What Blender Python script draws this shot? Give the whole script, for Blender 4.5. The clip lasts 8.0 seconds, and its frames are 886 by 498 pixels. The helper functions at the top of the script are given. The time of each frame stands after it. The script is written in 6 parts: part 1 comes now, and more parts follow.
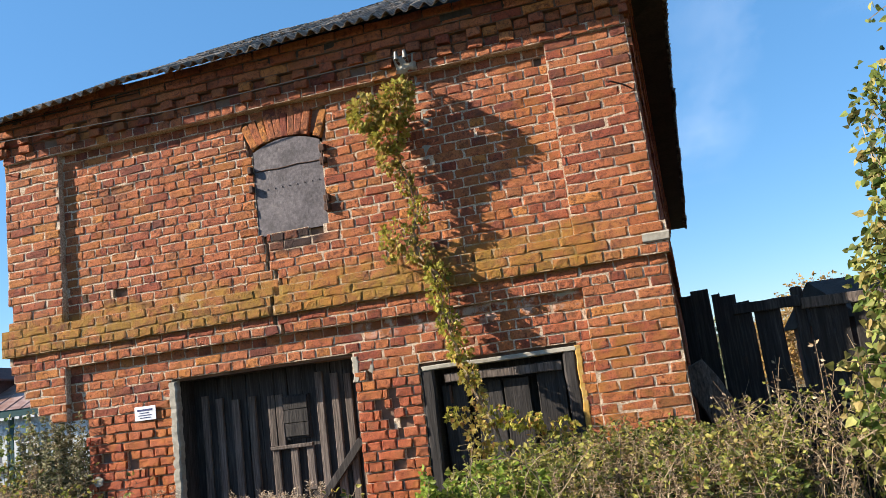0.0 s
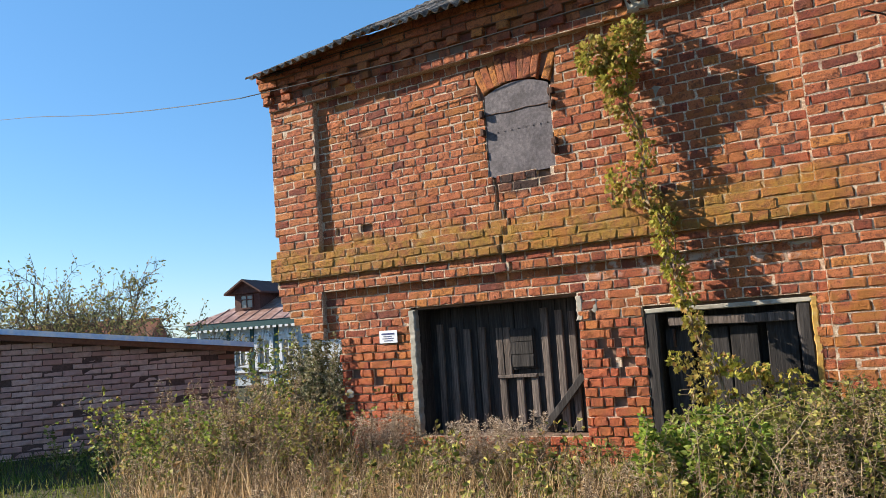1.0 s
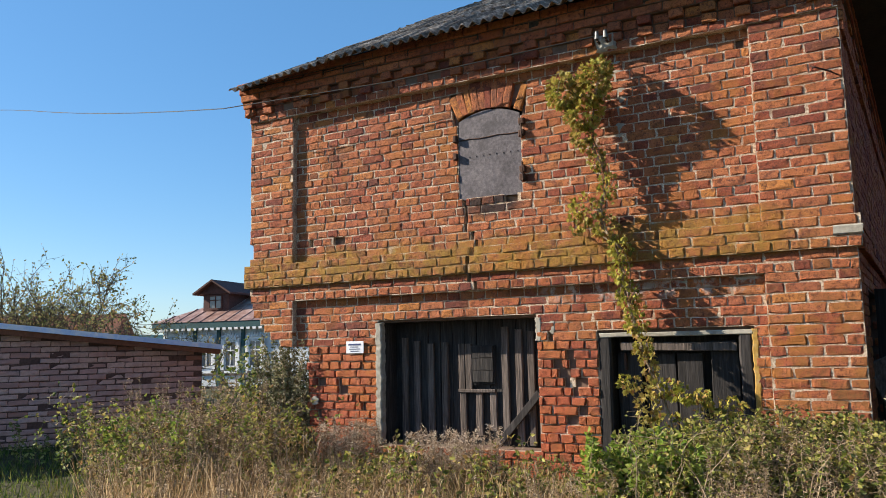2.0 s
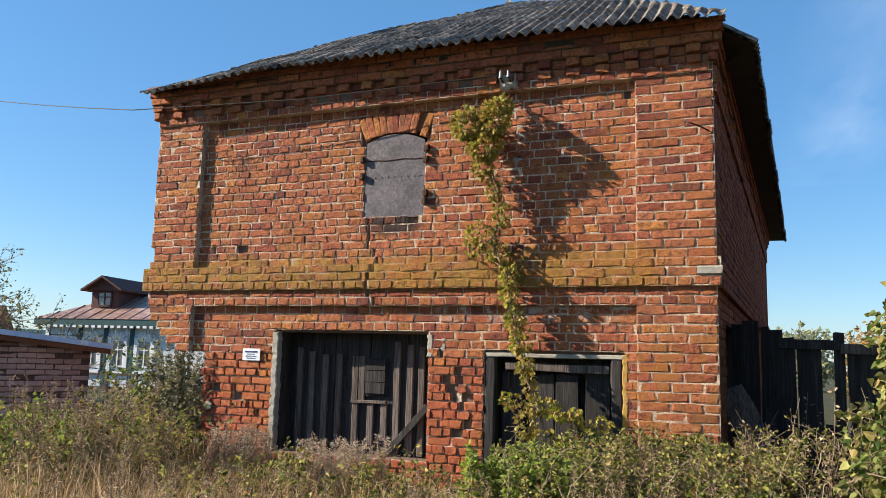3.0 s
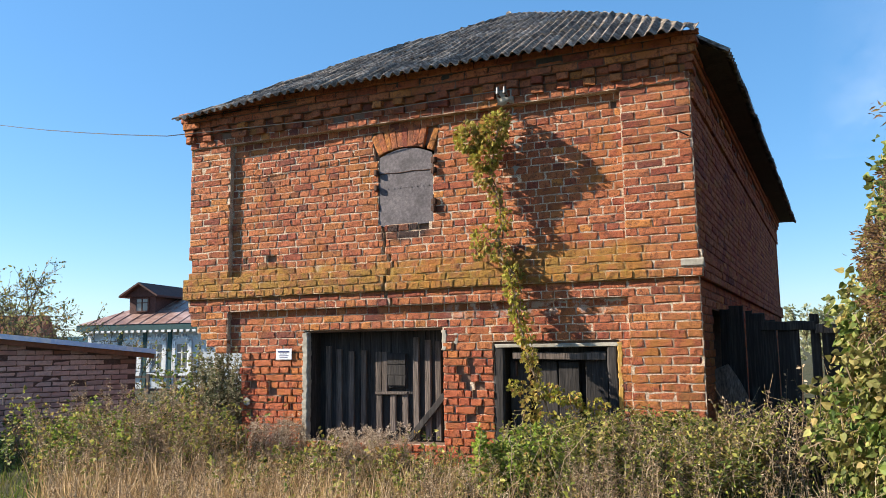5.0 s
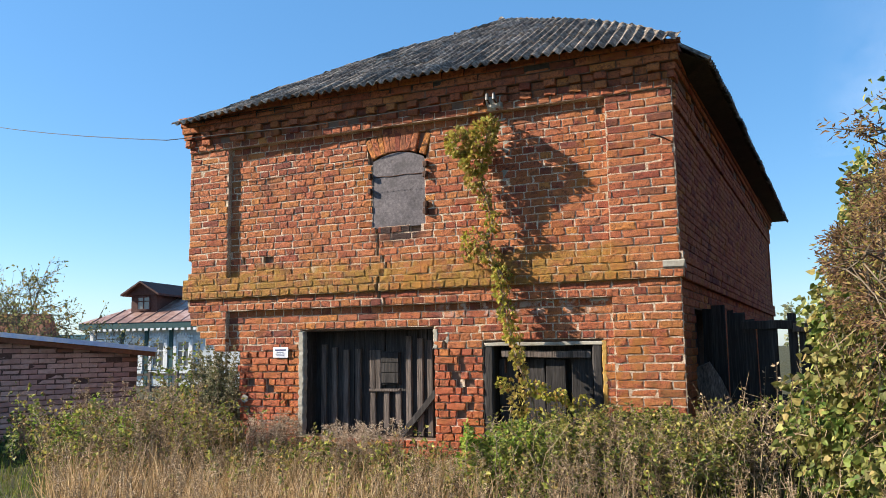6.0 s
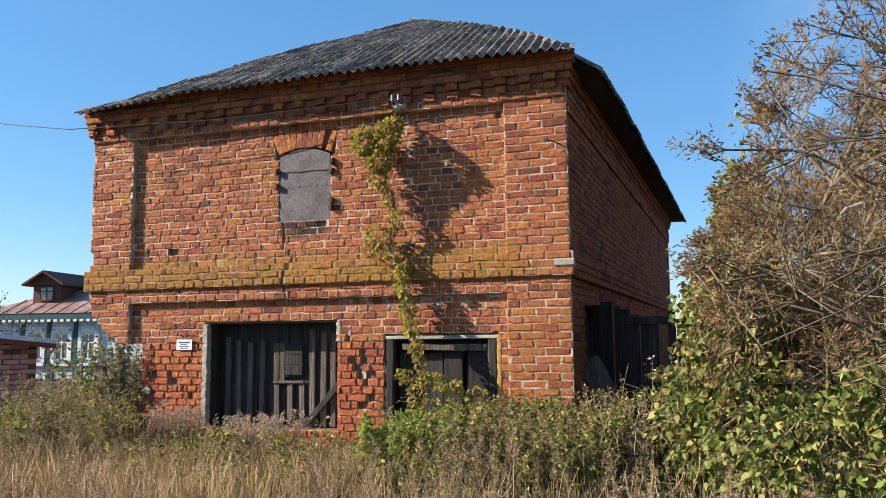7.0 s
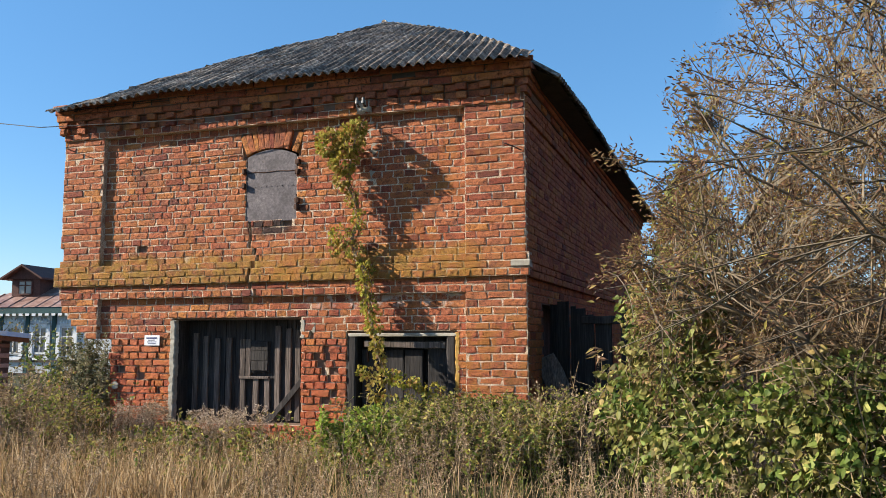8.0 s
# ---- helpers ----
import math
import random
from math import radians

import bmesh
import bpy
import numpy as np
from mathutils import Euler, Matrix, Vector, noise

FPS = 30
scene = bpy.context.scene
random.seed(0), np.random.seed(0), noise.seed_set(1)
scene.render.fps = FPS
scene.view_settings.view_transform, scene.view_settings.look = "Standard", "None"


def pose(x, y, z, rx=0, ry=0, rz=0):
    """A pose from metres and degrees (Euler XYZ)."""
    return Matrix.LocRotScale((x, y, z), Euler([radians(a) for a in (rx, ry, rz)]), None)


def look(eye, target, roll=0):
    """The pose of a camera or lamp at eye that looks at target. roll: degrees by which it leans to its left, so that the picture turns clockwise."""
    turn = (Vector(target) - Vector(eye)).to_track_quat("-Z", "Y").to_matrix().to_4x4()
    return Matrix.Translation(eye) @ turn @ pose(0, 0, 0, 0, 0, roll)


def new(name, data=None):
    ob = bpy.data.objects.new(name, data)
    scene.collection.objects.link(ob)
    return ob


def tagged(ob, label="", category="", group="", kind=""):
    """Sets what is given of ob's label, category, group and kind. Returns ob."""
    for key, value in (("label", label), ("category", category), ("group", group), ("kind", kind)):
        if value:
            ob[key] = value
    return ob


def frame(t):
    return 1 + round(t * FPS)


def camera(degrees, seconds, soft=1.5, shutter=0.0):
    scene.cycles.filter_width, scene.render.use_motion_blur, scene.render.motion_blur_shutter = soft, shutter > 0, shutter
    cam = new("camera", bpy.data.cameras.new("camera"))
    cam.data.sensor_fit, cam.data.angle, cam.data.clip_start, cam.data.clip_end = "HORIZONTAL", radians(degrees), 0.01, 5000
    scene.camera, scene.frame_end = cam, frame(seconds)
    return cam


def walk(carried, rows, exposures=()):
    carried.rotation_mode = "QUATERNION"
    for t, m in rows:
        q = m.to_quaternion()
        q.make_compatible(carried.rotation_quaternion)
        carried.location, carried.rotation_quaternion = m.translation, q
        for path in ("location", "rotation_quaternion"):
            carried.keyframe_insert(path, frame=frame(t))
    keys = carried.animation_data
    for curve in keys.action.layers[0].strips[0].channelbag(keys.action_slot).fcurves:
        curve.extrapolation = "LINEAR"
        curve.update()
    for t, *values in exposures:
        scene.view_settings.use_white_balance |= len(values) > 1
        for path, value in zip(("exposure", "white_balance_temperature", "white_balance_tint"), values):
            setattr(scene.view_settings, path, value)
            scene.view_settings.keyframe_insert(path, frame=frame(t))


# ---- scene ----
cam = camera(58.5, 8.0, soft=0.75)
PATH = [
    (0, (-0.217, -6.468, 1.61), (-0.687, -4.559, 1.975), -7.3),
    (0.5, (-0.079, -6.554, 1.703), (-1.011, -4.814, 2.024), -5.7),
    (1, (-0.086, -6.684, 1.727), (-1.107, -4.979, 1.958), -3.8),
    (2.5, (0.252, -7.123, 1.788), (-0.633, -5.349, 2.049), 1.3),
    (3, (0.315, -7.304, 1.797), (-0.419, -5.465, 2.076), 1.5),
    (3.5, (0.378, -7.488, 1.815), (-0.283, -5.627, 2.131), 1.5),
    (4, (0.537, -7.675, 1.805), (-0.162, -5.826, 2.111), 0.7),
    (4.5, (0.701, -7.83, 1.821), (-0.088, -6.012, 2.089), -0.7),
    (6, (1.013, -8.18, 1.832), (0.211, -6.365, 2.081), -0.8),
    (6.5, (1.222, -8.239, 1.845), (0.483, -6.398, 2.1), -0.5),
    (7, (1.309, -8.383, 1.832), (0.693, -6.494, 2.061), -0.6),
    (7.5, (1.428, -8.483, 1.847), (0.866, -6.579, 2.088), -0.5),
    (8, (1.661, -8.528, 1.844), (1.077, -6.628, 2.064), -0.2),
]
EXPOSURE = 1.25
walk(cam, [(t, look(eye, target, roll)) for t, eye, target, roll in PATH], [(t, EXPOSURE + d) for t, d in ((0, 0.05), (1, -0.05), (2.5, -0.22), (3.5, 0.0), (4.5, 0.08), (6, 0.05), (8, -0.08))])

# ---- world and sun ----
SUN_WAY = Vector((2.5, 1.0, -1.4)).normalized()
world = bpy.data.worlds.new("sky")
scene.world = world
world.use_nodes = True
wn = world.node_tree
sky = wn.nodes.new("ShaderNodeTexSky")
sky.sky_type = "NISHITA"
sky.sun_disc = False
sky.sun_elevation = math.asin(-SUN_WAY.z)
sky.sun_rotation = math.atan2(-SUN_WAY.x, -SUN_WAY.y)
sky.altitude = 100
sky.air_density = 1.0
sky.dust_density = 0.35
sky.ozone_density = 2.8
wn.nodes["Background"].inputs["Strength"].default_value = 0.086
hue = wn.nodes.new("ShaderNodeHueSaturation")
hue.inputs["Saturation"].default_value = 1.25
wn.links.new(sky.outputs[0], hue.inputs["Color"])
even = wn.nodes.new("ShaderNodeMix")
even.data_type = "RGBA"
even.inputs["Factor"].default_value = 0.4
even.inputs["B"].default_value = (1.0, 2.4, 4.5, 1)
wn.links.new(hue.outputs[0], even.inputs["A"])
wn.links.new(even.outputs["Result"], wn.nodes["Background"].inputs["Color"])
sun_data = bpy.data.lights.new("sun", "SUN")
sun_data.energy = 5.0
sun_data.angle = radians(0.55)
sun_data.color = (1.0, 0.90, 0.75)
sun = new("sun", sun_data)
sun.matrix_world = look((0, 0, 0), SUN_WAY)


# ---- helpers for building ----
def material(name, rough=0.85, metal=0.0):
    m = bpy.data.materials.new(name)
    m.use_nodes = True
    b = m.node_tree.nodes["Principled BSDF"]
    b.inputs["Roughness"].default_value = rough
    b.inputs["Metallic"].default_value = metal
    b.inputs["Specular IOR Level"].default_value = 0.3
    return m, m.node_tree, b


def node(nt, kind):
    return nt.nodes.new(kind)


def place(nt, scale=(1, 1, 1), local=False):
    """World or object position, stretched."""
    if local:
        src = node(nt, "ShaderNodeTexCoord").outputs["Object"]
    else:
        src = node(nt, "ShaderNodeNewGeometry").outputs["Position"]
    mp = node(nt, "ShaderNodeMapping")
    mp.inputs["Scale"].default_value = scale
    nt.links.new(src, mp.inputs["Vector"])
    return mp.outputs[0]


def grain(nt, vec, scale, detail=4.0, rough=0.6):
    n = node(nt, "ShaderNodeTexNoise")
    n.inputs["Scale"].default_value = scale
    n.inputs["Detail"].default_value = detail
    n.inputs["Roughness"].default_value = rough
    nt.links.new(vec, n.inputs["Vector"])
    return n.outputs["Fac"]


def ramp(nt, fac, stops):
    r = node(nt, "ShaderNodeValToRGB")
    e = r.color_ramp.elements
    while len(e) < len(stops):
        e.new(0.5)
    for el, (p, c) in zip(e, stops):
        el.position = p
        el.color = (*c, 1) if isinstance(c, tuple) else (c, c, c, 1)
    nt.links.new(fac, r.inputs[0])
    return r.outputs[0]


def blend(nt, fac, a, b, mode="MIX"):
    n = node(nt, "ShaderNodeMix")
    n.data_type, n.blend_type = "RGBA", mode
    for sock, v in ((n.inputs["Factor"], fac), (n.inputs["A"], a), (n.inputs["B"], b)):
        if isinstance(v, (int, float)):
            sock.default_value = v
        elif isinstance(v, tuple):
            sock.default_value = (*v, 1)
        else:
            nt.links.new(v, sock)
    return n.outputs["Result"]


def calc(nt, op, a, b=0.0):
    n = node(nt, "ShaderNodeMath")
    n.operation = op
    n.use_clamp = op == "MULTIPLY"
    for sock, v in zip(n.inputs, (a, b)):
        if isinstance(v, (int, float)):
            sock.default_value = v
        else:
            nt.links.new(v, sock)
    return n.outputs[0]


def relief(nt, b, fac, strength=0.4, distance=0.01):
    n = node(nt, "ShaderNodeBump")
    n.inputs["Strength"].default_value = strength
    n.inputs["Distance"].default_value = distance
    nt.links.new(fac, n.inputs["Height"])
    nt.links.new(n.outputs[0], b.inputs["Normal"])


def colour(nt, b, sock):
    nt.links.new(sock, b.inputs["Base Color"])


def box(bm, x0, x1, y0, y1, z0, z1, m=None):
    v = [bm.verts.new((x, y, z)) for x in (x0, x1) for y in (y0, y1) for z in (z0, z1)]
    if m:
        for p in v:
            p.co = m @ p.co
    for f in ((0, 1, 3, 2), (4, 6, 7, 5), (0, 4, 5, 1), (2, 3, 7, 6), (0, 2, 6, 4), (1, 5, 7, 3)):
        bm.faces.new([v[i] for i in f])
    return v


def plank(bm, x0, x1, y0, y1, z0, z1, axis=2, cuts=5, wob=0.004, seed=0, m=None):
    """A worn board: a box cut along its length, with uneven edges and chamfered corners."""
    rnd = random.Random(seed)
    lo, hi = [x0, y0, z0], [x1, y1, z1]
    a, b = [i for i in range(3) if i != axis]
    rings = []
    ch = min(hi[a] - lo[a], hi[b] - lo[b]) * 0.16
    for k in range(cuts + 1):
        t = k / cuts
        ring = []
        da, db = rnd.uniform(-wob, wob), rnd.uniform(-wob, wob) * 0.5
        for pa, pb in ((lo[a] + ch, lo[b]), (hi[a] - ch, lo[b]), (hi[a], lo[b] + ch), (hi[a], hi[b] - ch), (hi[a] - ch, hi[b]), (lo[a] + ch, hi[b]), (lo[a], hi[b] - ch), (lo[a], lo[b] + ch)):
            p = [0, 0, 0]
            p[axis] = lo[axis] + t * (hi[axis] - lo[axis])
            if k in (0, cuts):
                p[axis] += rnd.uniform(-wob, wob) * 2
            p[a], p[b] = pa + da + rnd.uniform(-wob, wob) * 0.4, pb + db
            p = Vector(p)
            ring.append(bm.verts.new(m @ p if m else p))
        rings.append(ring)
    for r0, r1 in zip(rings, rings[1:]):
        for i in range(8):
            bm.faces.new((r0[i], r0[(i + 1) % 8], r1[(i + 1) % 8], r1[i]))
    bm.faces.new(rings[0])
    bm.faces.new(rings[-1])


def slab(bm, xs, zs, keep, y0, y1):
    """A wall of one piece between y0 and y1: the cells of a grid for which keep(x, z) holds."""
    vs = {}

    def at(i, j):
        if (i, j) not in vs:
            vs[i, j] = bm.verts.new((xs[i], y0, zs[j]))
        return vs[i, j]

    for i in range(len(xs) - 1):
        for j in range(len(zs) - 1):
            if keep((xs[i] + xs[i + 1]) / 2, (zs[j] + zs[j + 1]) / 2):
                bm.faces.new((at(i, j), at(i + 1, j), at(i + 1, j + 1), at(i, j + 1)))
    r = bmesh.ops.extrude_face_region(bm, geom=bm.faces[:])
    for v in r["geom"]:
        if isinstance(v, bmesh.types.BMVert):
            v.co.y = y1


def mesh_of(bm, name, mat):
    bmesh.ops.recalc_face_normals(bm, faces=bm.faces)
    me = bpy.data.meshes.new(name)
    bm.to_mesh(me)
    bm.free()
    if mat:
        me.materials.append(mat)
    return me


def part(name, bm, mat, parent, label=""):
    ob = new(name, mesh_of(bm, name, mat))
    if parent:
        ob.parent = parent
    return tagged(ob, label)


def tube(bm, pts, r0, r1, sides=6):
    """A tapered round bar along points."""
    rings = []
    n = len(pts)
    for k, p in enumerate(pts):
        p = Vector(p)
        d = (Vector(pts[min(k + 1, n - 1)]) - Vector(pts[max(k - 1, 0)])).normalized()
        u = d.orthogonal().normalized()
        w = d.cross(u)
        r = r0 + (r1 - r0) * k / max(n - 1, 1)
        rings.append([bm.verts.new(p + r * (u * math.cos(a) + w * math.sin(a))) for a in [2 * math.pi * i / sides for i in range(sides)]])
    for a, b in zip(rings, rings[1:]):
        for i in range(sides):
            bm.faces.new((a[i], a[(i + 1) % sides], b[(i + 1) % sides], b[i]))
    bm.faces.new(rings[0])
    bm.faces.new(rings[-1])


class Heap:
    """Many small pieces gathered into one mesh with numpy."""

    def __init__(self):
        self.v, self.f, self.n = [], [], 0

    def add(self, verts, faces):
        verts = np.asarray(verts, float)
        self.v.append(verts)
        self.f.append(np.asarray(faces) + self.n)
        self.n += len(verts)

    def many(self, verts, faces, mats):
        """One template at many 4 x 4 matrices."""
        verts, faces, mats = np.asarray(verts, float), np.asarray(faces), np.asarray(mats, float)
        k, nv = len(mats), len(verts)
        if not k:
            return
        out = np.einsum("kij,nj->kni", mats[:, :3, :3], verts) + mats[:, None, :3, 3]
        self.v.append(out.reshape(-1, 3))
        self.f.append((faces[None] + (np.arange(k) * nv)[:, None, None]).reshape(-1, faces.shape[1]) + self.n)
        self.n += k * nv

    def mesh(self, name, mat, smooth=False):
        me = bpy.data.meshes.new(name)
        v = np.concatenate(self.v)
        sizes = np.concatenate([np.full(len(f), f.shape[1]) for f in self.f])
        loops = np.concatenate([f.ravel() for f in self.f])
        me.vertices.add(len(v))
        me.vertices.foreach_set("co", v.ravel().astype(np.float32))
        me.loops.add(len(loops))
        me.loops.foreach_set("vertex_index", loops.astype(np.int32))
        me.polygons.add(len(sizes))
        me.polygons.foreach_set("loop_start", np.concatenate([[0], np.cumsum(sizes)[:-1]]).astype(np.int32))
        me.polygons.foreach_set("use_smooth", np.full(len(sizes), smooth))
        me.update(calc_edges=True)
        me.validate()
        me.materials.append(mat)
        return me


def turns(rng, pos, scale, tilt=0.5, spin=None):
    """Matrices at the places pos, spun at random about z and tilted."""
    k = len(pos)
    a = rng.uniform(0, 2 * np.pi, k) if spin is None else spin
    b = rng.normal(0, tilt, k)
    c = rng.normal(0, tilt, k)
    ca, sa, cb, sb, cc, sc = np.cos(a), np.sin(a), np.cos(b), np.sin(b), np.cos(c), np.sin(c)
    m = np.zeros((k, 4, 4))
    rz = np.zeros((k, 3, 3)); rz[:, 0, 0] = ca; rz[:, 0, 1] = -sa; rz[:, 1, 0] = sa; rz[:, 1, 1] = ca; rz[:, 2, 2] = 1
    rx = np.zeros((k, 3, 3)); rx[:, 0, 0] = 1; rx[:, 1, 1] = cb; rx[:, 1, 2] = -sb; rx[:, 2, 1] = sb; rx[:, 2, 2] = cb
    ry = np.zeros((k, 3, 3)); ry[:, 1, 1] = 1; ry[:, 0, 0] = cc; ry[:, 0, 2] = sc; ry[:, 2, 0] = -sc; ry[:, 2, 2] = cc
    m[:, :3, :3] = (rx @ ry @ rz) * np.broadcast_to(np.asarray(scale, float), (k,))[:, None, None]
    m[:, :3, 3] = pos
    m[:, 3, 3] = 1
    return m


# ---- materials ----
def ledge_mask(nt, p):
    """Ochre lichen on the ledge of the belt: a ragged band that thins out towards the corner."""
    z = node(nt, "ShaderNodeSeparateXYZ")
    nt.links.new(node(nt, "ShaderNodeNewGeometry").outputs["Position"], z.inputs[0])
    rag = grain(nt, p, 4, 5, 0.7)
    lift = calc(nt, "ADD", z.outputs["Z"], calc(nt, "MULTIPLY", rag, 0.28))
    out = None
    for sock, a, c in ((lift, 3.08, 2.93), (z.outputs["Z"], 2.47, 2.52), (z.outputs["X"], -0.05, -0.7)):
        r = node(nt, "ShaderNodeMapRange")
        r.inputs[1].default_value, r.inputs[2].default_value = a, c
        nt.links.new(sock, r.inputs[0])
        out = r.outputs[0] if out is None else calc(nt, "MULTIPLY", out, r.outputs[0])
    return calc(nt, "MULTIPLY", out, ramp(nt, grain(nt, p, 6, 6, 0.75), [(0.36, 0.08), (0.56, 0.95)]))


def lichen_colour(nt, p):
    return ramp(nt, grain(nt, p, 17, 5, 0.75), [(0.3, (0.13, 0.075, 0.03)), (0.45, (0.24, 0.135, 0.03)), (0.6, (0.33, 0.19, 0.03)), (0.75, (0.22, 0.10, 0.04))])


def brick_material(name, per_piece):
    m, nt, b = material(name, 0.92)
    rnd = node(nt, "ShaderNodeObjectInfo").outputs["Random"] if per_piece else node(nt, "ShaderNodeNewGeometry").outputs["Random Per Island"]
    base = ramp(nt, rnd, [(0.0, (0.17, 0.048, 0.034)), (0.10, (0.29, 0.068, 0.038)), (0.3, (0.41, 0.118, 0.054)), (0.5, (0.47, 0.148, 0.062)), (0.7, (0.49, 0.170, 0.070)), (0.86, (0.40, 0.127, 0.064)), (0.95, (0.57, 0.225, 0.058)), (1.0, (0.16, 0.050, 0.036))])
    p = place(nt)
    fine = grain(nt, p, 130, 5, 0.75)
    mid = grain(nt, p, 24, 6, 0.7)
    wide = grain(nt, p, 5.5, 4, 0.6)
    big = grain(nt, p, 1.2, 4, 0.6)
    pits = grain(nt, p, 58, 5, 0.8)
    col = blend(nt, ramp(nt, mid, [(0.38, 0.8), (0.5, 0.0)]), base, (0.12, 0.042, 0.03))
    col = blend(nt, ramp(nt, pits, [(0.36, 0.85), (0.46, 0.0)]), col, (0.05, 0.021, 0.017))
    xyz = node(nt, "ShaderNodeSeparateXYZ")
    nt.links.new(p, xyz.inputs[0])
    # raw red faces where the skin of the brick has flaked away near the ground
    raw = node(nt, "ShaderNodeMapRange")
    raw.inputs[1].default_value, raw.inputs[2].default_value = 2.15, 1.6
    nt.links.new(calc(nt, "ADD", xyz.outputs["Z"], calc(nt, "MULTIPLY", wide, 0.3)), raw.inputs[0])
    side = node(nt, "ShaderNodeMapRange")
    side.inputs[1].default_value, side.inputs[2].default_value = -1.9, -2.3
    nt.links.new(xyz.outputs["X"], side.inputs[0])
    col = blend(nt, calc(nt, "MULTIPLY", calc(nt, "MULTIPLY", raw.outputs[0], side.outputs[0]), ramp(nt, wide, [(0.3, 0.0), (0.5, 0.7)])), col, (0.47, 0.105, 0.045))
    col = blend(nt, ramp(nt, mid, [(0.56, 0.0), (0.72, 0.55)]), col, (0.45, 0.17, 0.085))
    col = blend(nt, ramp(nt, fine, [(0.32, 0.8), (0.47, 0.0)]), col, (0.06, 0.028, 0.022))
    col = blend(nt, ramp(nt, fine, [(0.58, 0.0), (0.72, 0.4)]), col, (0.52, 0.29, 0.19))
    col = blend(nt, ramp(nt, wide, [(0.52, 0.0), (0.7, 0.5)]), col, (0.12, 0.055, 0.042))
    col = blend(nt, calc(nt, "MULTIPLY", ledge_mask(nt, p), 0.92), col, lichen_colour(nt, p))
    # ochre algae that has run down the corner below the belt
    damp = None
    for sock, a, c in ((xyz.outputs["Z"], 2.5, 1.9), (xyz.outputs["X"], -1.0, -0.7)):
        r = node(nt, "ShaderNodeMapRange")
        r.inputs[1].default_value, r.inputs[2].default_value = a, c
        nt.links.new(sock, r.inputs[0])
        damp = r.outputs[0] if damp is None else calc(nt, "MULTIPLY", damp, r.outputs[0])
    damp = calc(nt, "MULTIPLY", damp, ramp(nt, wide, [(0.44, 0.0), (0.62, 0.6)]))
    col = blend(nt, damp, col, (0.27, 0.13, 0.035))
    spots = calc(nt, "MULTIPLY", ramp(nt, big, [(0.45, 0.0), (0.62, 1.0)]), ramp(nt, wide, [(0.42, 0.0), (0.58, 0.8)]))
    col = blend(nt, calc(nt, "MULTIPLY", spots, 0.7), col, (0.42, 0.152, 0.03))
    # salt bloom and lime wash left under the string course
    bloom = None
    for sock, a, c in ((xyz.outputs["Z"], 2.16, 2.26), (xyz.outputs["Z"], 2.35, 2.33), (xyz.outputs["X"], -2.75, -2.5), (xyz.outputs["X"], -0.72, -0.76)):
        r = node(nt, "ShaderNodeMapRange")
        r.inputs[1].default_value, r.inputs[2].default_value = a, c
        nt.links.new(sock, r.inputs[0])
        bloom = r.outputs[0] if bloom is None else calc(nt, "MULTIPLY", bloom, r.outputs[0])
    bloom = calc(nt, "MULTIPLY", bloom, ramp(nt, grain(nt, p, 5, 5, 0.7), [(0.49, 0.0), (0.58, 0.85)]))
    col = blend(nt, bloom, col, (0.52, 0.46, 0.42))
    # soot below the shutter
    off = node(nt, "ShaderNodeMapping")
    off.vector_type = "TEXTURE"
    off.inputs["Location"].default_value = (-3.22, 0.07, 3.19)
    off.inputs["Scale"].default_value = (0.46, 0.5, 0.15)
    nt.links.new(node(nt, "ShaderNodeNewGeometry").outputs["Position"], off.inputs["Vector"])
    dist = node(nt, "ShaderNodeVectorMath")
    dist.operation = "LENGTH"
    nt.links.new(off.outputs[0], dist.inputs[0])
    soot = calc(nt, "MULTIPLY", ramp(nt, dist.outputs["Value"], [(0.55, 0.95), (1.0, 0.0)]), ramp(nt, rnd, [(0.35, 0.15), (0.5, 1.0)]))
    col = blend(nt, soot, col, (0.028, 0.020, 0.020))
    colour(nt, b, col)
    relief(nt, b, calc(nt, "ADD", calc(nt, "MULTIPLY", fine, 0.7), mid), 1.0, 0.019)
    return m


BRICK = brick_material("old_brick", True)
BRICK_JOINED = brick_material("old_brick_joined", False)


def plain_mix(name, stops, scale, rough=0.9, bump=0.5, stretch=(1, 1, 1), local=False, metal=0.0, dist=0.01):
    m, nt, b = material(name, rough, metal)
    p = place(nt, stretch, local)
    f = grain(nt, p, scale, 6, 0.65)
    g = grain(nt, p, scale * 0.13, 3, 0.6)
    h = calc(nt, "ADD", calc(nt, "MULTIPLY", f, 0.62), calc(nt, "MULTIPLY", g, 0.38))
    colour(nt, b, ramp(nt, h, stops))
    relief(nt, b, f, bump, dist)
    return m




def mortar_material():
    m, nt, b = material("lime_mortar", 0.95)
    p = place(nt)
    f = grain(nt, p, 60, 5, 0.7)
    g = grain(nt, p, 2.2, 4, 0.65)
    col = ramp(nt, f, [(0.3, (0.20, 0.12, 0.078)), (0.46, (0.46, 0.34, 0.24)), (0.63, (0.73, 0.61, 0.48))])
    col = blend(nt, ramp(nt, g, [(0.34, 0.85), (0.50, 0.0)]), col, (0.22, 0.105, 0.06))
    col = blend(nt, ledge_mask(nt, p), col, lichen_colour(nt, p))
    colour(nt, b, col)
    relief(nt, b, f, 0.9, 0.012)
    return m


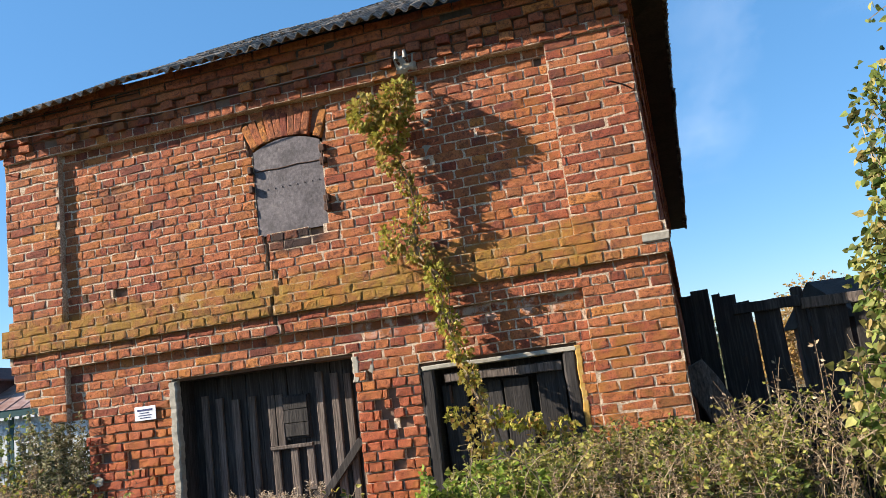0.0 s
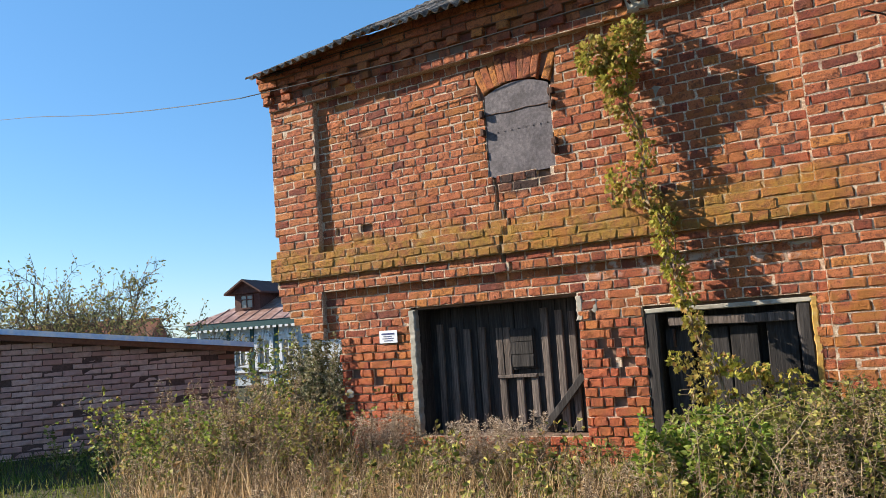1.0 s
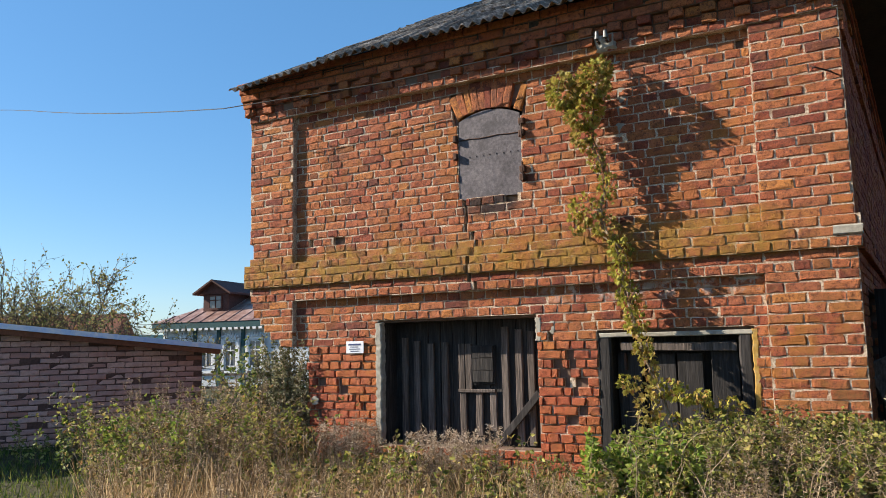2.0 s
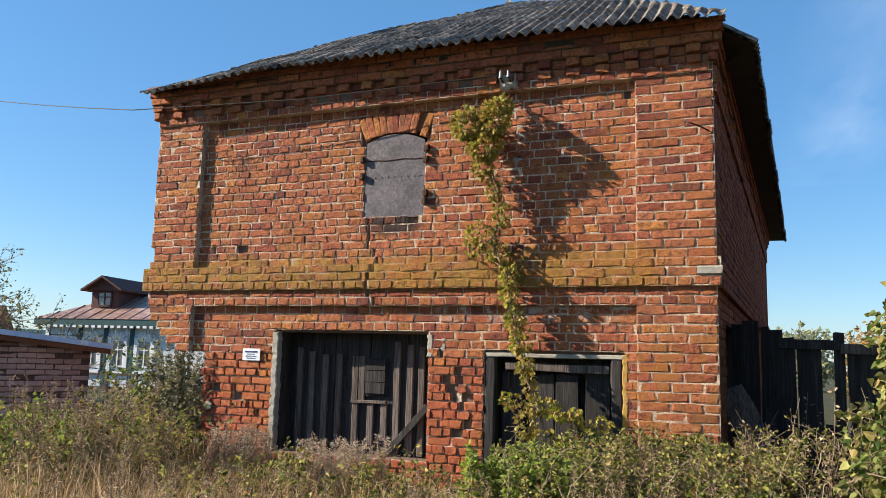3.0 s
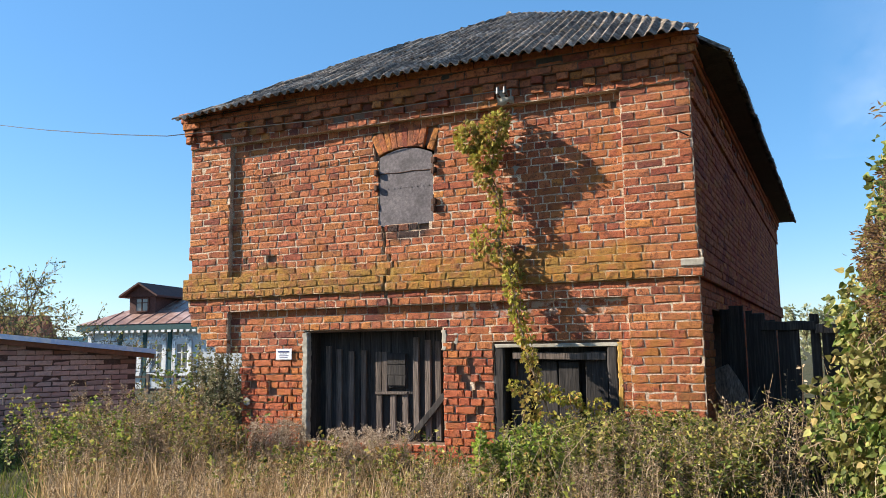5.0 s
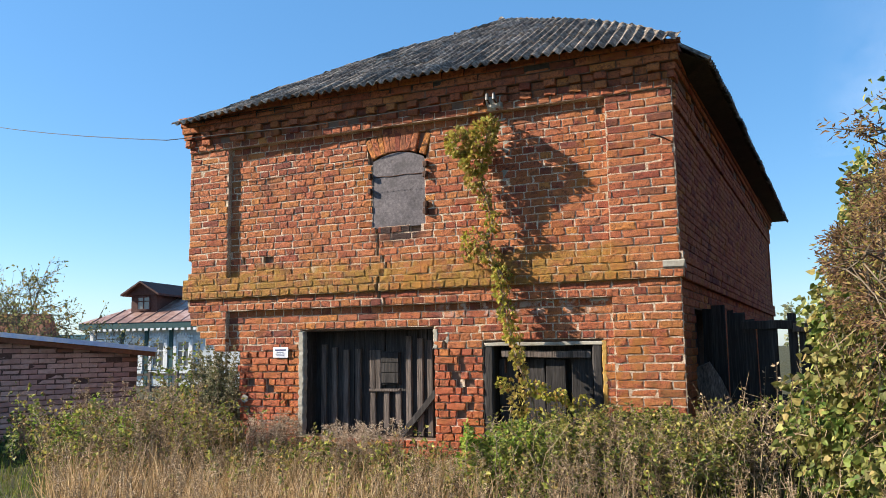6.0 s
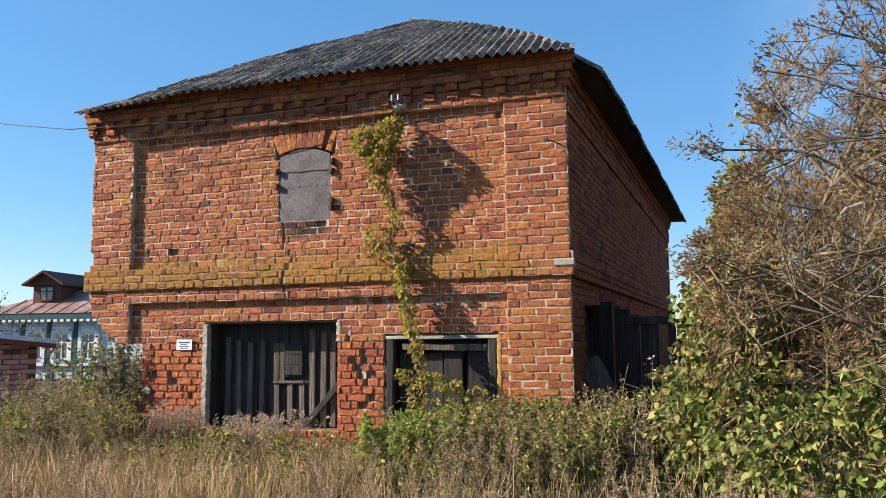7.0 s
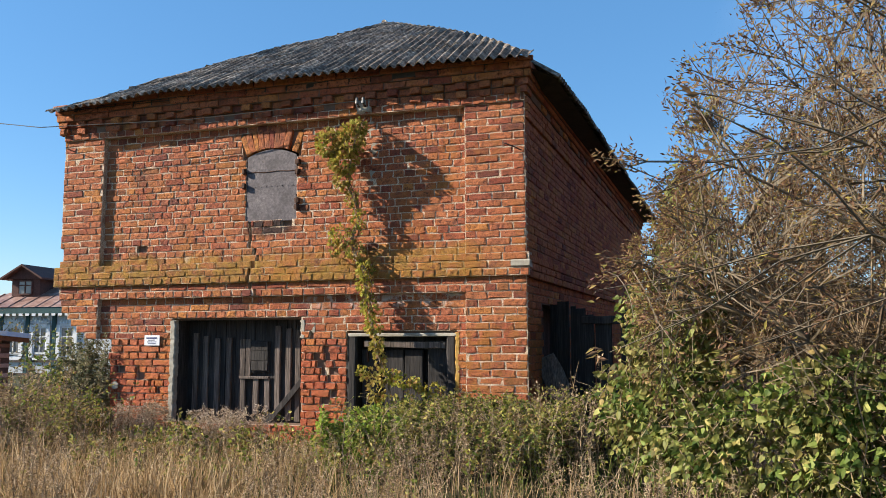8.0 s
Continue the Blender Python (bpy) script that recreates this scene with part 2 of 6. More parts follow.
MORTAR = mortar_material()
CORE = plain_mix("core_and_shade_mortar", [(0.3, (0.10, 0.06, 0.045)), (0.7, (0.22, 0.14, 0.10))], 30, 0.95, 0.8)
CEMENT = plain_mix("cement_render", [(0.3, (0.20, 0.18, 0.15)), (0.5, (0.33, 0.30, 0.25)), (0.7, (0.45, 0.42, 0.36))], 22, 0.95, 0.7)
WOOD_DARK = plain_mix("weathered_dark_wood", [(0.3, (0.009, 0.008, 0.008)), (0.5, (0.030, 0.026, 0.025)), (0.7, (0.085, 0.074, 0.07))], 60, 0.85, 0.8, (1, 1, 0.06))
WOOD_GREY = plain_mix("weathered_grey_wood", [(0.32, (0.018, 0.014, 0.013)), (0.46, (0.085, 0.066, 0.056)), (0.56, (0.15, 0.118, 0.102)), (0.7, (0.30, 0.25, 0.225))], 75, 0.85, 1.0, (1, 1, 0.05))
IRON = plain_mix("weathered_sheet_iron", [(0.32, (0.040, 0.033, 0.036)), (0.46, (0.080, 0.068, 0.075)), (0.58, (0.13, 0.112, 0.12)), (0.68, (0.20, 0.18, 0.175))], 34, 0.6, 0.4, metal=0.1)
RUST = plain_mix("rusty_iron", [(0.3, (0.03, 0.018, 0.014)), (0.7, (0.12, 0.06, 0.04))], 40, 0.8, 0.4, metal=0.3)
SOIL = plain_mix("weedy_soil", [(0.3, (0.018, 0.02, 0.008)), (0.5, (0.045, 0.045, 0.016)), (0.7, (0.11, 0.085, 0.045))], 9, 1.0, 1.0, dist=0.05)


# ---- ground ----
def smooth(a, b, x):
    t = min(max((x - a) / (b - a), 0), 1)
    return t * t * (3 - 2 * t)


def ground_z(x, y):
    z = 0.2 + 0.22 * smooth(-4, -12, x)
    if -7.5 < x < 2.5:
        z += 0.32 * smooth(-3.4, -0.5, y) * smooth(-7.5, -5.5, x) * smooth(2.5, 0.5, x) * (1 - smooth(13.5, 16, y))
    z += 0.45 * math.exp(-((x + 0.35) ** 2 / 0.9 + (y + 0.25) ** 2 / 0.5))
    if -30 < x < 20 and -20 < y < 40:
        z += 0.05 * noise.noise((x * 0.8, y * 0.8, 0)) + 0.02 * noise.noise((x * 3, y * 3, 4))
    return z


def build_ground():
    xs = sorted({*[-600, -300, -150, -80, -50, -36, 24, 40, 80, 150, 300, 600], *[-30 + i for i in range(0, 20)], *[-10 + 0.3 * i for i in range(46)], *[4 + i for i in range(0, 17)]})
    ys = sorted({*[-600, -200, -80, -40, -25, 45, 70, 120, 250, 400, 600], *[-18 + i for i in range(8)], *[-10 + 0.3 * i for i in range(46)], *[4 + 1.5 * i for i in range(24)]})
    h = Heap()
    h.add([(x, y, ground_z(x, y)) for y in ys for x in xs], [(j * len(xs) + i, j * len(xs) + i + 1, (j + 1) * len(xs) + i + 1, (j + 1) * len(xs) + i) for j in range(len(ys) - 1) for i in range(len(xs) - 1)])
    tagged(new("ground", h.mesh("ground", SOIL, True)), "uneven grassy weed-grown ground round the barn", "ground", kind="structure")


build_ground()

# ---- the brick barn ----
COURSE, BRICK_L, BRICK_W = 0.0855, 0.278, 0.139
PANEL, BELT = 0.065, -0.045
LEFT, LP, RP = -6.30, -5.66, -0.70
BELT_LOW, BELT_TOP, BAND_LOW = 2.51, 2.767, 4.477
STRING_LOW = 2.34
DOOR1 = (-4.56, -2.76, 0.80, 2.06)
DOOR2 = (-2.165, -0.82, 0.35, 1.885)
SHUT = (-3.55, -2.855, 3.265, 4.08)
barn = tagged(new("brick_barn"), "two-storey old red brick storehouse with a hipped corrugated roof", "barn")


def brick_template(length, seed):
    """Front grid of a worn brick, rounded at the edges; the front lies at y = 0 and the body reaches back."""
    rnd = random.Random(seed)
    nx, nz, h = 4, 3, 0.0750
    vs, fs = [], []
    for j in range(nz + 1):
        for i in range(nx + 1):
            edge = i in (0, nx) or j in (0, nz)
            corner = i in (0, nx) and j in (0, nz)
            u = (0.0, 0.06, 0.5, 0.94, 1.0)[i]
            w = (0.0, 0.14, 0.86, 1.0)[j]
            x = (u - 0.5) * (length - 0.0130) + (rnd.uniform(-0.005, 0.005) if edge else rnd.uniform(-0.008, 0.008))
            z = (w - 0.5) * h * 0.995 + (rnd.uniform(-0.0035, 0.0035) if edge else 0)
            y = rnd.uniform(-0.004, 0.003) + (0.001 + rnd.uniform(0, 0.005) if edge else 0) + (0.001 + 0.010 * (rnd.random() < 0.22) if corner else 0)
            if edge and rnd.random() < 0.06:
                y += 0.007
            vs.append((x, y, z))
    for j in range(nz):
        for i in range(nx):
            a = j * (nx + 1) + i
            fs.append((a, a + 1, a + nx + 2, a + nx + 1))
    ring = [i for i in range(nx)] + [nx + j * (nx + 1) for j in range(nz)] + [nz * (nx + 1) + i for i in range(nx, 0, -1)] + [j * (nx + 1) for j in range(nz, 0, -1)]
    n = len(vs)
    vs += [(vs[i][0], 0.07, vs[i][2]) for i in ring]
    k = len(ring)
    for i in range(k):
        fs.append((ring[(i + 1) % k], ring[i], n + i, n + (i + 1) % k))
    return np.array(vs), np.array(fs)


TEMPLATES = {L: [brick_template(L, int(L * 1000) + s) for s in range(12)] for L in (BRICK_L, BRICK_W)}


def crack_x(z):
    pts = ((3.27, -3.50), (3.10, -3.47), (2.98, -3.49), (2.86, -3.38), (2.74, -3.36), (2.64, -3.42), (2.50, -3.45), (2.30, -3.3))
    for (za, xa), (zb, xb) in zip(pts, pts[1:]):
        if zb <= z <= za:
            return xa + (xb - xa) * (za - z) / (za - zb)
    return None


HOLES = ((-2.42, 1.62, 0.07), (-2.50, 1.53, 0.12), (-2.33, 1.19, 0.09), (-5.45, 3.02, 0.06), (-2.62, 1.88, 0.05), (-0.78, 4.34, 0.07), (-5.06, 3.02, 0.16), (-2.98, 3.22, 0.14), (-3.42, 2.02, 0.24), (-5.1, 2.70, 0.04), (-1.55, 2.72, 0.03), (-2.40, 1.35, 0.05))


# bricks fallen out of the worn piers
gone = random.Random(77)
HOLES += tuple((gone.uniform(*(((-5.35, -4.75), (-2.68, -2.25))[i % 2])), STRING_LOW - (gone.randrange(7, 15) + 0.5) * COURSE, gone.choice((0.05, 0.07, 0.12))) for i in range(12))


def jag(z, k=0.0):
    return 0.05 * noise.noise((k, z * 9.0, 2.0)) + 0.04 * noise.noise((k, z * 23.0, 5.0))


def left_edge(z):
    """The broken corner: the foot of the corner pilaster has fallen away."""
    if z > 2.42:
        return LEFT + max(0, jag(z) * 0.35) + (0.05 if 2.85 < z < 3.02 else 0)
    for (za, xa), (zb, xb) in (((2.42, -6.28), (2.2, -6.24)), ((2.2, -6.24), (2.1, -6.12)), ((2.1, -6.12), (1.95, -5.98)), ((1.95, -5.98), (1.86, -5.84))):
        if zb <= z <= za:
            return xa + (xb - xa) * (za - z) / (za - zb) + jag(z)
    return -5.50 + max(0, (1.2 - z)) * 0.2 + jag(z, 3.0)


def spans(z):
    """The runs of brickwork in one course: x from, x to, front y, how laid."""
    out = []
    if z > 4.56:
        return out
    e = left_edge(z)
    if z > BAND_LOW:
        out = [(e, 0.0, -0.025, "h")]
    elif BELT_LOW < z < BELT_TOP:
        out = [(e - 0.05, 0.035, BELT, "h" if z < BELT_LOW + COURSE else "s")]
    elif STRING_LOW < z < BELT_LOW:
        out = [(e, 0.0, -0.004, "h" if z < STRING_LOW + COURSE else "s")]
    else:
        if e < LP - 0.05:
            out.append((e, LP, 0.0, "p"))
        out.append((max(e, LP), RP, PANEL, "m"))
        out.append((RP, 0.0, 0.0, "p"))
    cuts = []
    for d in (DOOR1, DOOR2, SHUT):
        if d[2] < z < d[3]:
            cuts.append((d[0], d[1]))
    if SHUT[3] < z < 4.43:
        k = 0.055 + 0.10 * (z - SHUT[3])
        cuts.append((SHUT[0] - k, SHUT[1] + k))
    c = crack_x(z)
    if c is not None:
        wdt = 0.017 + 0.014 * abs(noise.noise((z * 20, 0, 0)))
        cuts.append((c - wdt, c + wdt))
    for hx, hz, hw in HOLES:
        if abs(z - hz) < COURSE / 2:
            cuts.append((hx - hw / 2, hx + hw / 2))
    for a, b in cuts:
        nxt = []
        for x0, x1, y, k in out:
            if b <= x0 or a >= x1:
                nxt.append((x0, x1, y, k))
                continue
            if a - x0 > 0.02:
                nxt.append((x0, a, y, k))
            if x1 - b > 0.02:
                nxt.append((b, x1, y, k))
        out = nxt
    return out


def lay(rows, seed):
    """Bricks of all courses: centre x, z, front y, length, kind of template."""
    rnd = random.Random(seed)
    bricks = []
    for r, z in rows:
        for x0, x1, y, k in spans(z):
            if k == "h" or (k == "m" and r % 2):
                unit, off = BRICK_W, BRICK_W / 2
            else:
                unit, off = BRICK_L, (BRICK_W if (r // (2 if k == "m" else 1)) % 2 else 0.0)
            off += 0.07 * noise.noise((r * 1.73, 0.4, 2.0))
            # joints keep to one lattice, so that runs cut by an opening still line up
            start = math.floor((x0 + off) / unit) * unit - off
            while start < x1 - 0.015:
                a, b = max(start, x0), min(start + unit, x1)
                if b - a < 0.035:
                    start += unit
                    continue
                w = b - a
                if unit == BRICK_L and w > 0.2 and k == "m" and rnd.random() < 0.12:
                    bricks.append((a + w / 4, z, y, w / 2))
                    bricks.append((a + 3 * w / 4, z, y, w / 2))
                else:
                    bricks.append(((a + b) / 2, z, y, w))
                start += unit
    return bricks


ROWS_UP = [(r, BELT_TOP + (r + 0.5) * COURSE) for r in range(20)] + [(101, BAND_LOW + COURSE / 2)]
ROWS_BELT = [(200 + r, BELT_LOW + (r + 0.5) * COURSE) for r in range(3)] + [(210, STRING_LOW + COURSE * 0.5), (211, STRING_LOW + COURSE * 1.5)]
ROWS_LOW = [(301 + r, STRING_LOW - (r + 0.5) * COURSE) for r in range(25)]
ALL_ROWS = ROWS_UP + ROWS_BELT + ROWS_LOW


def build_front():
    bm = bmesh.new()
    # the thick core with its openings; the brick face stands before it
    y0, y1 = PANEL + 0.05, 0.62
    def solid(x, z):
        for d in (DOOR1, DOOR2, (SHUT[0], SHUT[1], SHUT[2], SHUT[3] + 0.1)):
            if d[0] < x < d[1] and d[2] < z < d[3]:
                return False
        return x > -5.46 or z > 2.4

    slab(bm, (LEFT + 0.06, -5.46, DOOR1[0], SHUT[0], SHUT[1], DOOR1[1], DOOR2[0], DOOR2[1], -0.02), (0.1, DOOR2[2], DOOR1[2], DOOR2[3], DOOR1[3], 2.4, SHUT[2], SHUT[3] + 0.1, 4.86), solid, y0, y1)
    wall = part("front_wall", bm, CORE, barn)
    # mortar bed, course by course
    bm = bmesh.new()
    for r, z in ALL_ROWS:
        worn = z < 1.85
        for x0, x1, y, k in spans(z):
            back = y0 + 0.002
            step = 0.35
            n = max(1, round((x1 - x0) / step))
            for i in range(n):
                a, b = x0 + (x1 - x0) * i / n, x0 + (x1 - x0) * (i + 1) / n
                deep = 0.0040 + 0.0025 * noise.noise((a * 3, z * 11, 1))
                if worn and a < -2.1:
                    deep += 0.024
                box(bm, a + 0.001, b - 0.001 if b == x1 else b, y + deep, back, z - COURSE / 2, z + COURSE / 2)
    tagged(part("mortar", bm, MORTAR, wall), kind="stuff")
    bricks = lay(ALL_ROWS, 5)
    near = [b for b in bricks if -1.75 < b[0] and 1.1 < b[1] < 3.3][:300]
    chosen = set(near)
    return wall, bricks, chosen


def wear(x, z):
    """How far frost and salt have eaten the face: most near the ground and between the doors."""
    low = smooth(2.0, 1.6, z) * (1.0 if x < -2.0 else 0.25)
    return min(1.0, 0.15 + low + 0.5 * max(0.0, noise.noise((x * 1.4, z * 1.8, 6.0))))


def pose_brick(b, rnd):
    x, z, y, w = b
    ref = BRICK_L if w > 0.2 else BRICK_W
    t = rnd.randrange(12)
    k = wear(x, z)
    sunk = rnd.uniform(0.0, 0.001 + 0.016 * smooth(0.6, 1.0, k)) if rnd.random() < 0.05 + 0.17 * k else 0.0
    m = pose(x, y - 0.001 + rnd.uniform(-0.005, 0.001 + 0.004 * k) + sunk, z + rnd.uniform(-0.003, 0.003), rnd.uniform(-1.6, 1.6) * (1 + k), rnd.uniform(-1.1, 1.1) * (1 + 0.5 * k), rnd.uniform(-0.8, 0.8) * (1 + k))
    return ref, t, m @ Matrix.Diagonal((w / ref * (1 - 0.06 * k * rnd.random()), 1, rnd.uniform(0.97, 1.03) - 0.07 * k * rnd.random(), 1))


front_wall, FRONT_BRICKS, FRONT_NEAR = build_front()


def build_front_rest():
    rnd = random.Random(11)
    h = Heap()
    groups = {}
    for b in FRONT_BRICKS:
        if b not in FRONT_NEAR:
            ref, t, m = pose_brick(b, rnd)
            groups.setdefault((ref, t), []).append(np.array(m))
    for (ref, t), ms in groups.items():
        h.many(*TEMPLATES[ref][t], ms)
    # flat arch over the shutter: bricks on edge, fanned
    cx, cz = (SHUT[0] + SHUT[1]) / 2, SHUT[3] - 0.75
    ms = []
    for i in range(11):
        a = (i - 5) / 5 * 0.39
        mid = 0.97
        m = pose(cx + mid * math.sin(a) * 0.98, PANEL - 0.006 + rnd.uniform(-0.004, 0.004), cz + mid * math.cos(a) + 0.01, 0, 90 + math.degrees(a), 0) @ Matrix.Diagonal((0.98, 1, 0.97, 1))
        ms.append(np.array(m))
    for i, m in enumerate(ms):
        if i != 9:
            h.many(*TEMPLATES[BRICK_L][i % 7], [m])
    # cornice: a row of dentils two courses high, then stepped courses, returned round the corners
    z0 = BAND_LOW + COURSE
    k = 0
    x = LEFT - 0.05
    while x < 0.02:
        proud = k % 2 == 0
        for j in (0, 1):
            lean = (rnd.uniform(-2.5, 2.5), rnd.uniform(-2.5, 2.5), rnd.uniform(-3, 3))
            y = (-0.062 - 0.02 * j if proud else -0.012 - 0.02 * j) + rnd.uniform(-0.006, 0.006)
            if not (proud and j == 0 and rnd.random() < 0.15):
                h.many(*TEMPLATES[BRICK_W][(k + j) % 12], [np.array(pose(x + 0.07, y, z0 + (j + 0.5) * COURSE - 0.012 * proud * (1 - j), *lean))])
        x += BRICK_W
        k += 1
    for j, y in ((2, -0.085), (3, -0.105), (4, -0.125)):
        x = LEFT + y - (BRICK_W if j % 2 else 0)
        while x < -y - 0.03:
            a, b = max(x, LEFT + y), min(x + BRICK_L, -y)
            flat = 0.55 if j == 4 and (a < LEFT + 0.5 or b > -0.6) else 1.0
            h.many(*TEMPLATES[BRICK_L][(k + j) % 12], [np.array(pose((a + b) / 2, y + rnd.uniform(-0.012, 0.008), z0 + (j + 0.5 * flat) * COURSE, rnd.uniform(-1.5, 1.5), rnd.uniform(-1.2, 1.2), rnd.uniform(-1, 1)) @ Matrix.Diagonal(((b - a) / BRICK_L, 1, flat, 1)))])
            x += BRICK_L
            k += 1
    # the corner's corbels seen end on
    for j in range(4):
        for q in range(3):
            h.many(*TEMPLATES[BRICK_L][(j + q) % 12], [np.array(pose(LEFT - 0.03 - 0.03 * j, 0.05 + 0.26 * q, z0 + (j + 0.5) * COURSE, 0, rnd.uniform(-1.5, 1.5), -90 + rnd.uniform(-2, 2)))])
    ob = new("brickwork", h.mesh("brickwork", BRICK_JOINED))
    ob.parent = front_wall
    tagged(ob, kind="stuff")
    for j, y in ((0, -0.002), (1, -0.02), (2, -0.072), (3, -0.092), (4, -0.110)):
        bm = bmesh.new()
        inset = 0.3 if j == 4 else 0.0
        box(bm, LEFT + max(y, -0.03) + inset, -max(y, -0.03) - inset, y, 0.3, z0 + j * COURSE, z0 + (j + (0.7 if j == 4 else 1)) * COURSE)
        part("cornice_step", bm, CORE, front_wall)


build_front_rest()

# side and back walls
SKEW = 0.042
DEPTH = 12.9
SIDE_OPEN = (0.80, 2.55, 0.2, 2.22)


def side_m(x):
    """From a wall along its own x to the long side that runs back."""
    a = math.degrees(math.atan(SKEW))
    return pose(x, 0, 0, 0, 0, 90 - a)


def build_side():
    h = Heap()
    rnd = random.Random(3)
    m0 = side_m(0.0)
    rows = [(r, 0.35 + (r + 0.5) * COURSE) for r in range(49)]
    bm = bmesh.new()
    box(bm, 0.075, SIDE_OPEN[0], 0.012, 0.55, 0.1, 4.86, m0)
    box(bm, SIDE_OPEN[0], SIDE_OPEN[1], 0.012, 0.55, SIDE_OPEN[3], 4.86, m0)
    box(bm, SIDE_OPEN[1], DEPTH, 0.012, 0.55, 0.1, 4.86, m0)
    # darker mortar than the front: the side's shade is put into its colour
    wall = part("side_wall", bm, CORE, barn)
    for r, z in rows:
        belt = 2.5 < z < 2.75
        y = -0.045 if belt else (-0.03 if z > 4.3 else 0.0)
        x = -(BRICK_W if r % 2 else 0)
        while x < DEPTH:
            a, b = max(x, 0.01), min(x + BRICK_L, DEPTH)
            x += BRICK_L
            if b - a < 0.04 or (z < SIDE_OPEN[3] and SIDE_OPEN[0] - 0.02 < (a + b) / 2 < SIDE_OPEN[1]):
                continue
            m = m0 @ pose((a + b) / 2, y + rnd.uniform(-0.004, 0.004), z, 0, rnd.uniform(-0.6, 0.6), 0) @ Matrix.Diagonal(((b - a) / BRICK_L, 1, 1, 1))
            h.many(*TEMPLATES[BRICK_L][rnd.randrange(7)], [np.array(m)])
    # cornice of the long side
    for j, y in ((0, -0.04), (1, -0.06), (2, -0.08), (3, -0.10)):
        x = -0.06
        while x < DEPTH:
            if j or rnd.random() < 0.5:
                m = m0 @ pose(x + BRICK_W, y, BAND_LOW + COURSE * (j + 1.5), 0, 0, 0)
                h.many(*TEMPLATES[BRICK_L][rnd.randrange(7)], [np.array(m)])
            x += BRICK_L
    ob = new("brickwork", h.mesh("brickwork", BRICK_JOINED))
    ob.parent = wall
    tagged(ob, kind="stuff")
    for j, y in ((0, -0.02), (1, -0.045), (2, -0.065), (3, -0.085)):
        bm = bmesh.new()
        box(bm, 0.06, DEPTH, y, 0.3, BAND_LOW + COURSE * (j + 1), BAND_LOW + COURSE * (j + 2), m0)
        part("cornice_step", bm, CORE, wall)
    far = SKEW * DEPTH
    bm = bmesh.new()
    box(bm, LEFT + 0.1, far, DEPTH - 0.5, DEPTH - 0.01, 0.1, 4.86)
    part("back_wall", bm, BRICK_JOINED, barn)
    bm = bmesh.new()
    prof = ((LEFT + 0.02, 4.86), (LEFT + 0.02, 2.1), (-5.42, 1.9), (-5.42, 0.1), (-4.9, 0.1), (-4.9, 4.86))
    v = [[bm.verts.new((x, y, z)) for x, z in prof] for y in (0.63, DEPTH - 0.5)]
    bm.faces.new(v[0])
    bm.faces.new(v[1])
    for i in range(6):
        bm.faces.new((v[0][i], v[0][(i + 1) % 6], v[1][(i + 1) % 6], v[1][i]))
    # dark core material instead of brick, to stand for the upper wall's shadow
    part("west_wall", bm, CORE, barn)
    bm = bmesh.new()
    box(bm, SIDE_OPEN[0] - 0.1, SIDE_OPEN[1] + 0.1, 0.25, 0.3, 0.1, SIDE_OPEN[3] + 0.1, m0)
    part("side_door", bm, WOOD_DARK, barn, "dark boarded gate in the shaded side wall")


build_side()

# ---- roof ----
APEX = (-2.95, 3.25, 6.98)
EAVE_Z, EAVE_Y = 4.887, -0.315
HIP_L, HIP_R = (-6.39, EAVE_Y), (0.205, EAVE_Y)
SLATE = plain_mix("weathered_corrugated_slate", [(0.30, (0.016, 0.013, 0.011)), (0.44, (0.085, 0.066, 0.05)), (0.54, (0.23, 0.185, 0.145)), (0.62, (0.50, 0.43, 0.35)), (0.70, (0.48, 0.35, 0.16))], 20, 0.95, 0.8)
UNDER = plain_mix("old_roof_boards", [(0.3, (0.02, 0.017, 0.015)), (0.7, (0.07, 0.06, 0.05))], 30, 0.9, 0.5)
WAVE = 0.118


def eave_front(x):
    """Height of the front eave: it dips at both corners."""
    return EAVE_Z + 0.03 - 0.10 * smooth(-4.4, -6.4, x) - 0.04 * smooth(-1.5, 0.25, x) + 0.008 * noise.noise((x * 2, 0, 0))


def hip_front(x):
    """Where the front slope ends above x: y and z on the hip."""
    if x <= APEX[0]:
        t = (x - HIP_L[0]) / (APEX[0] - HIP_L[0])
        bulge = 0.0
    else:
        t = (HIP_R[0] - x) / (HIP_R[0] - APEX[0])
        bulge = 0.09 * math.sin(math.pi * t) * (1 - 0.35 * t)
    t = min(max(t, 0.06), 1)
    z = eave_front(x) + (APEX[2] - EAVE_Z) * t + bulge
    return EAVE_Y + (APEX[1] - EAVE_Y) * t, z


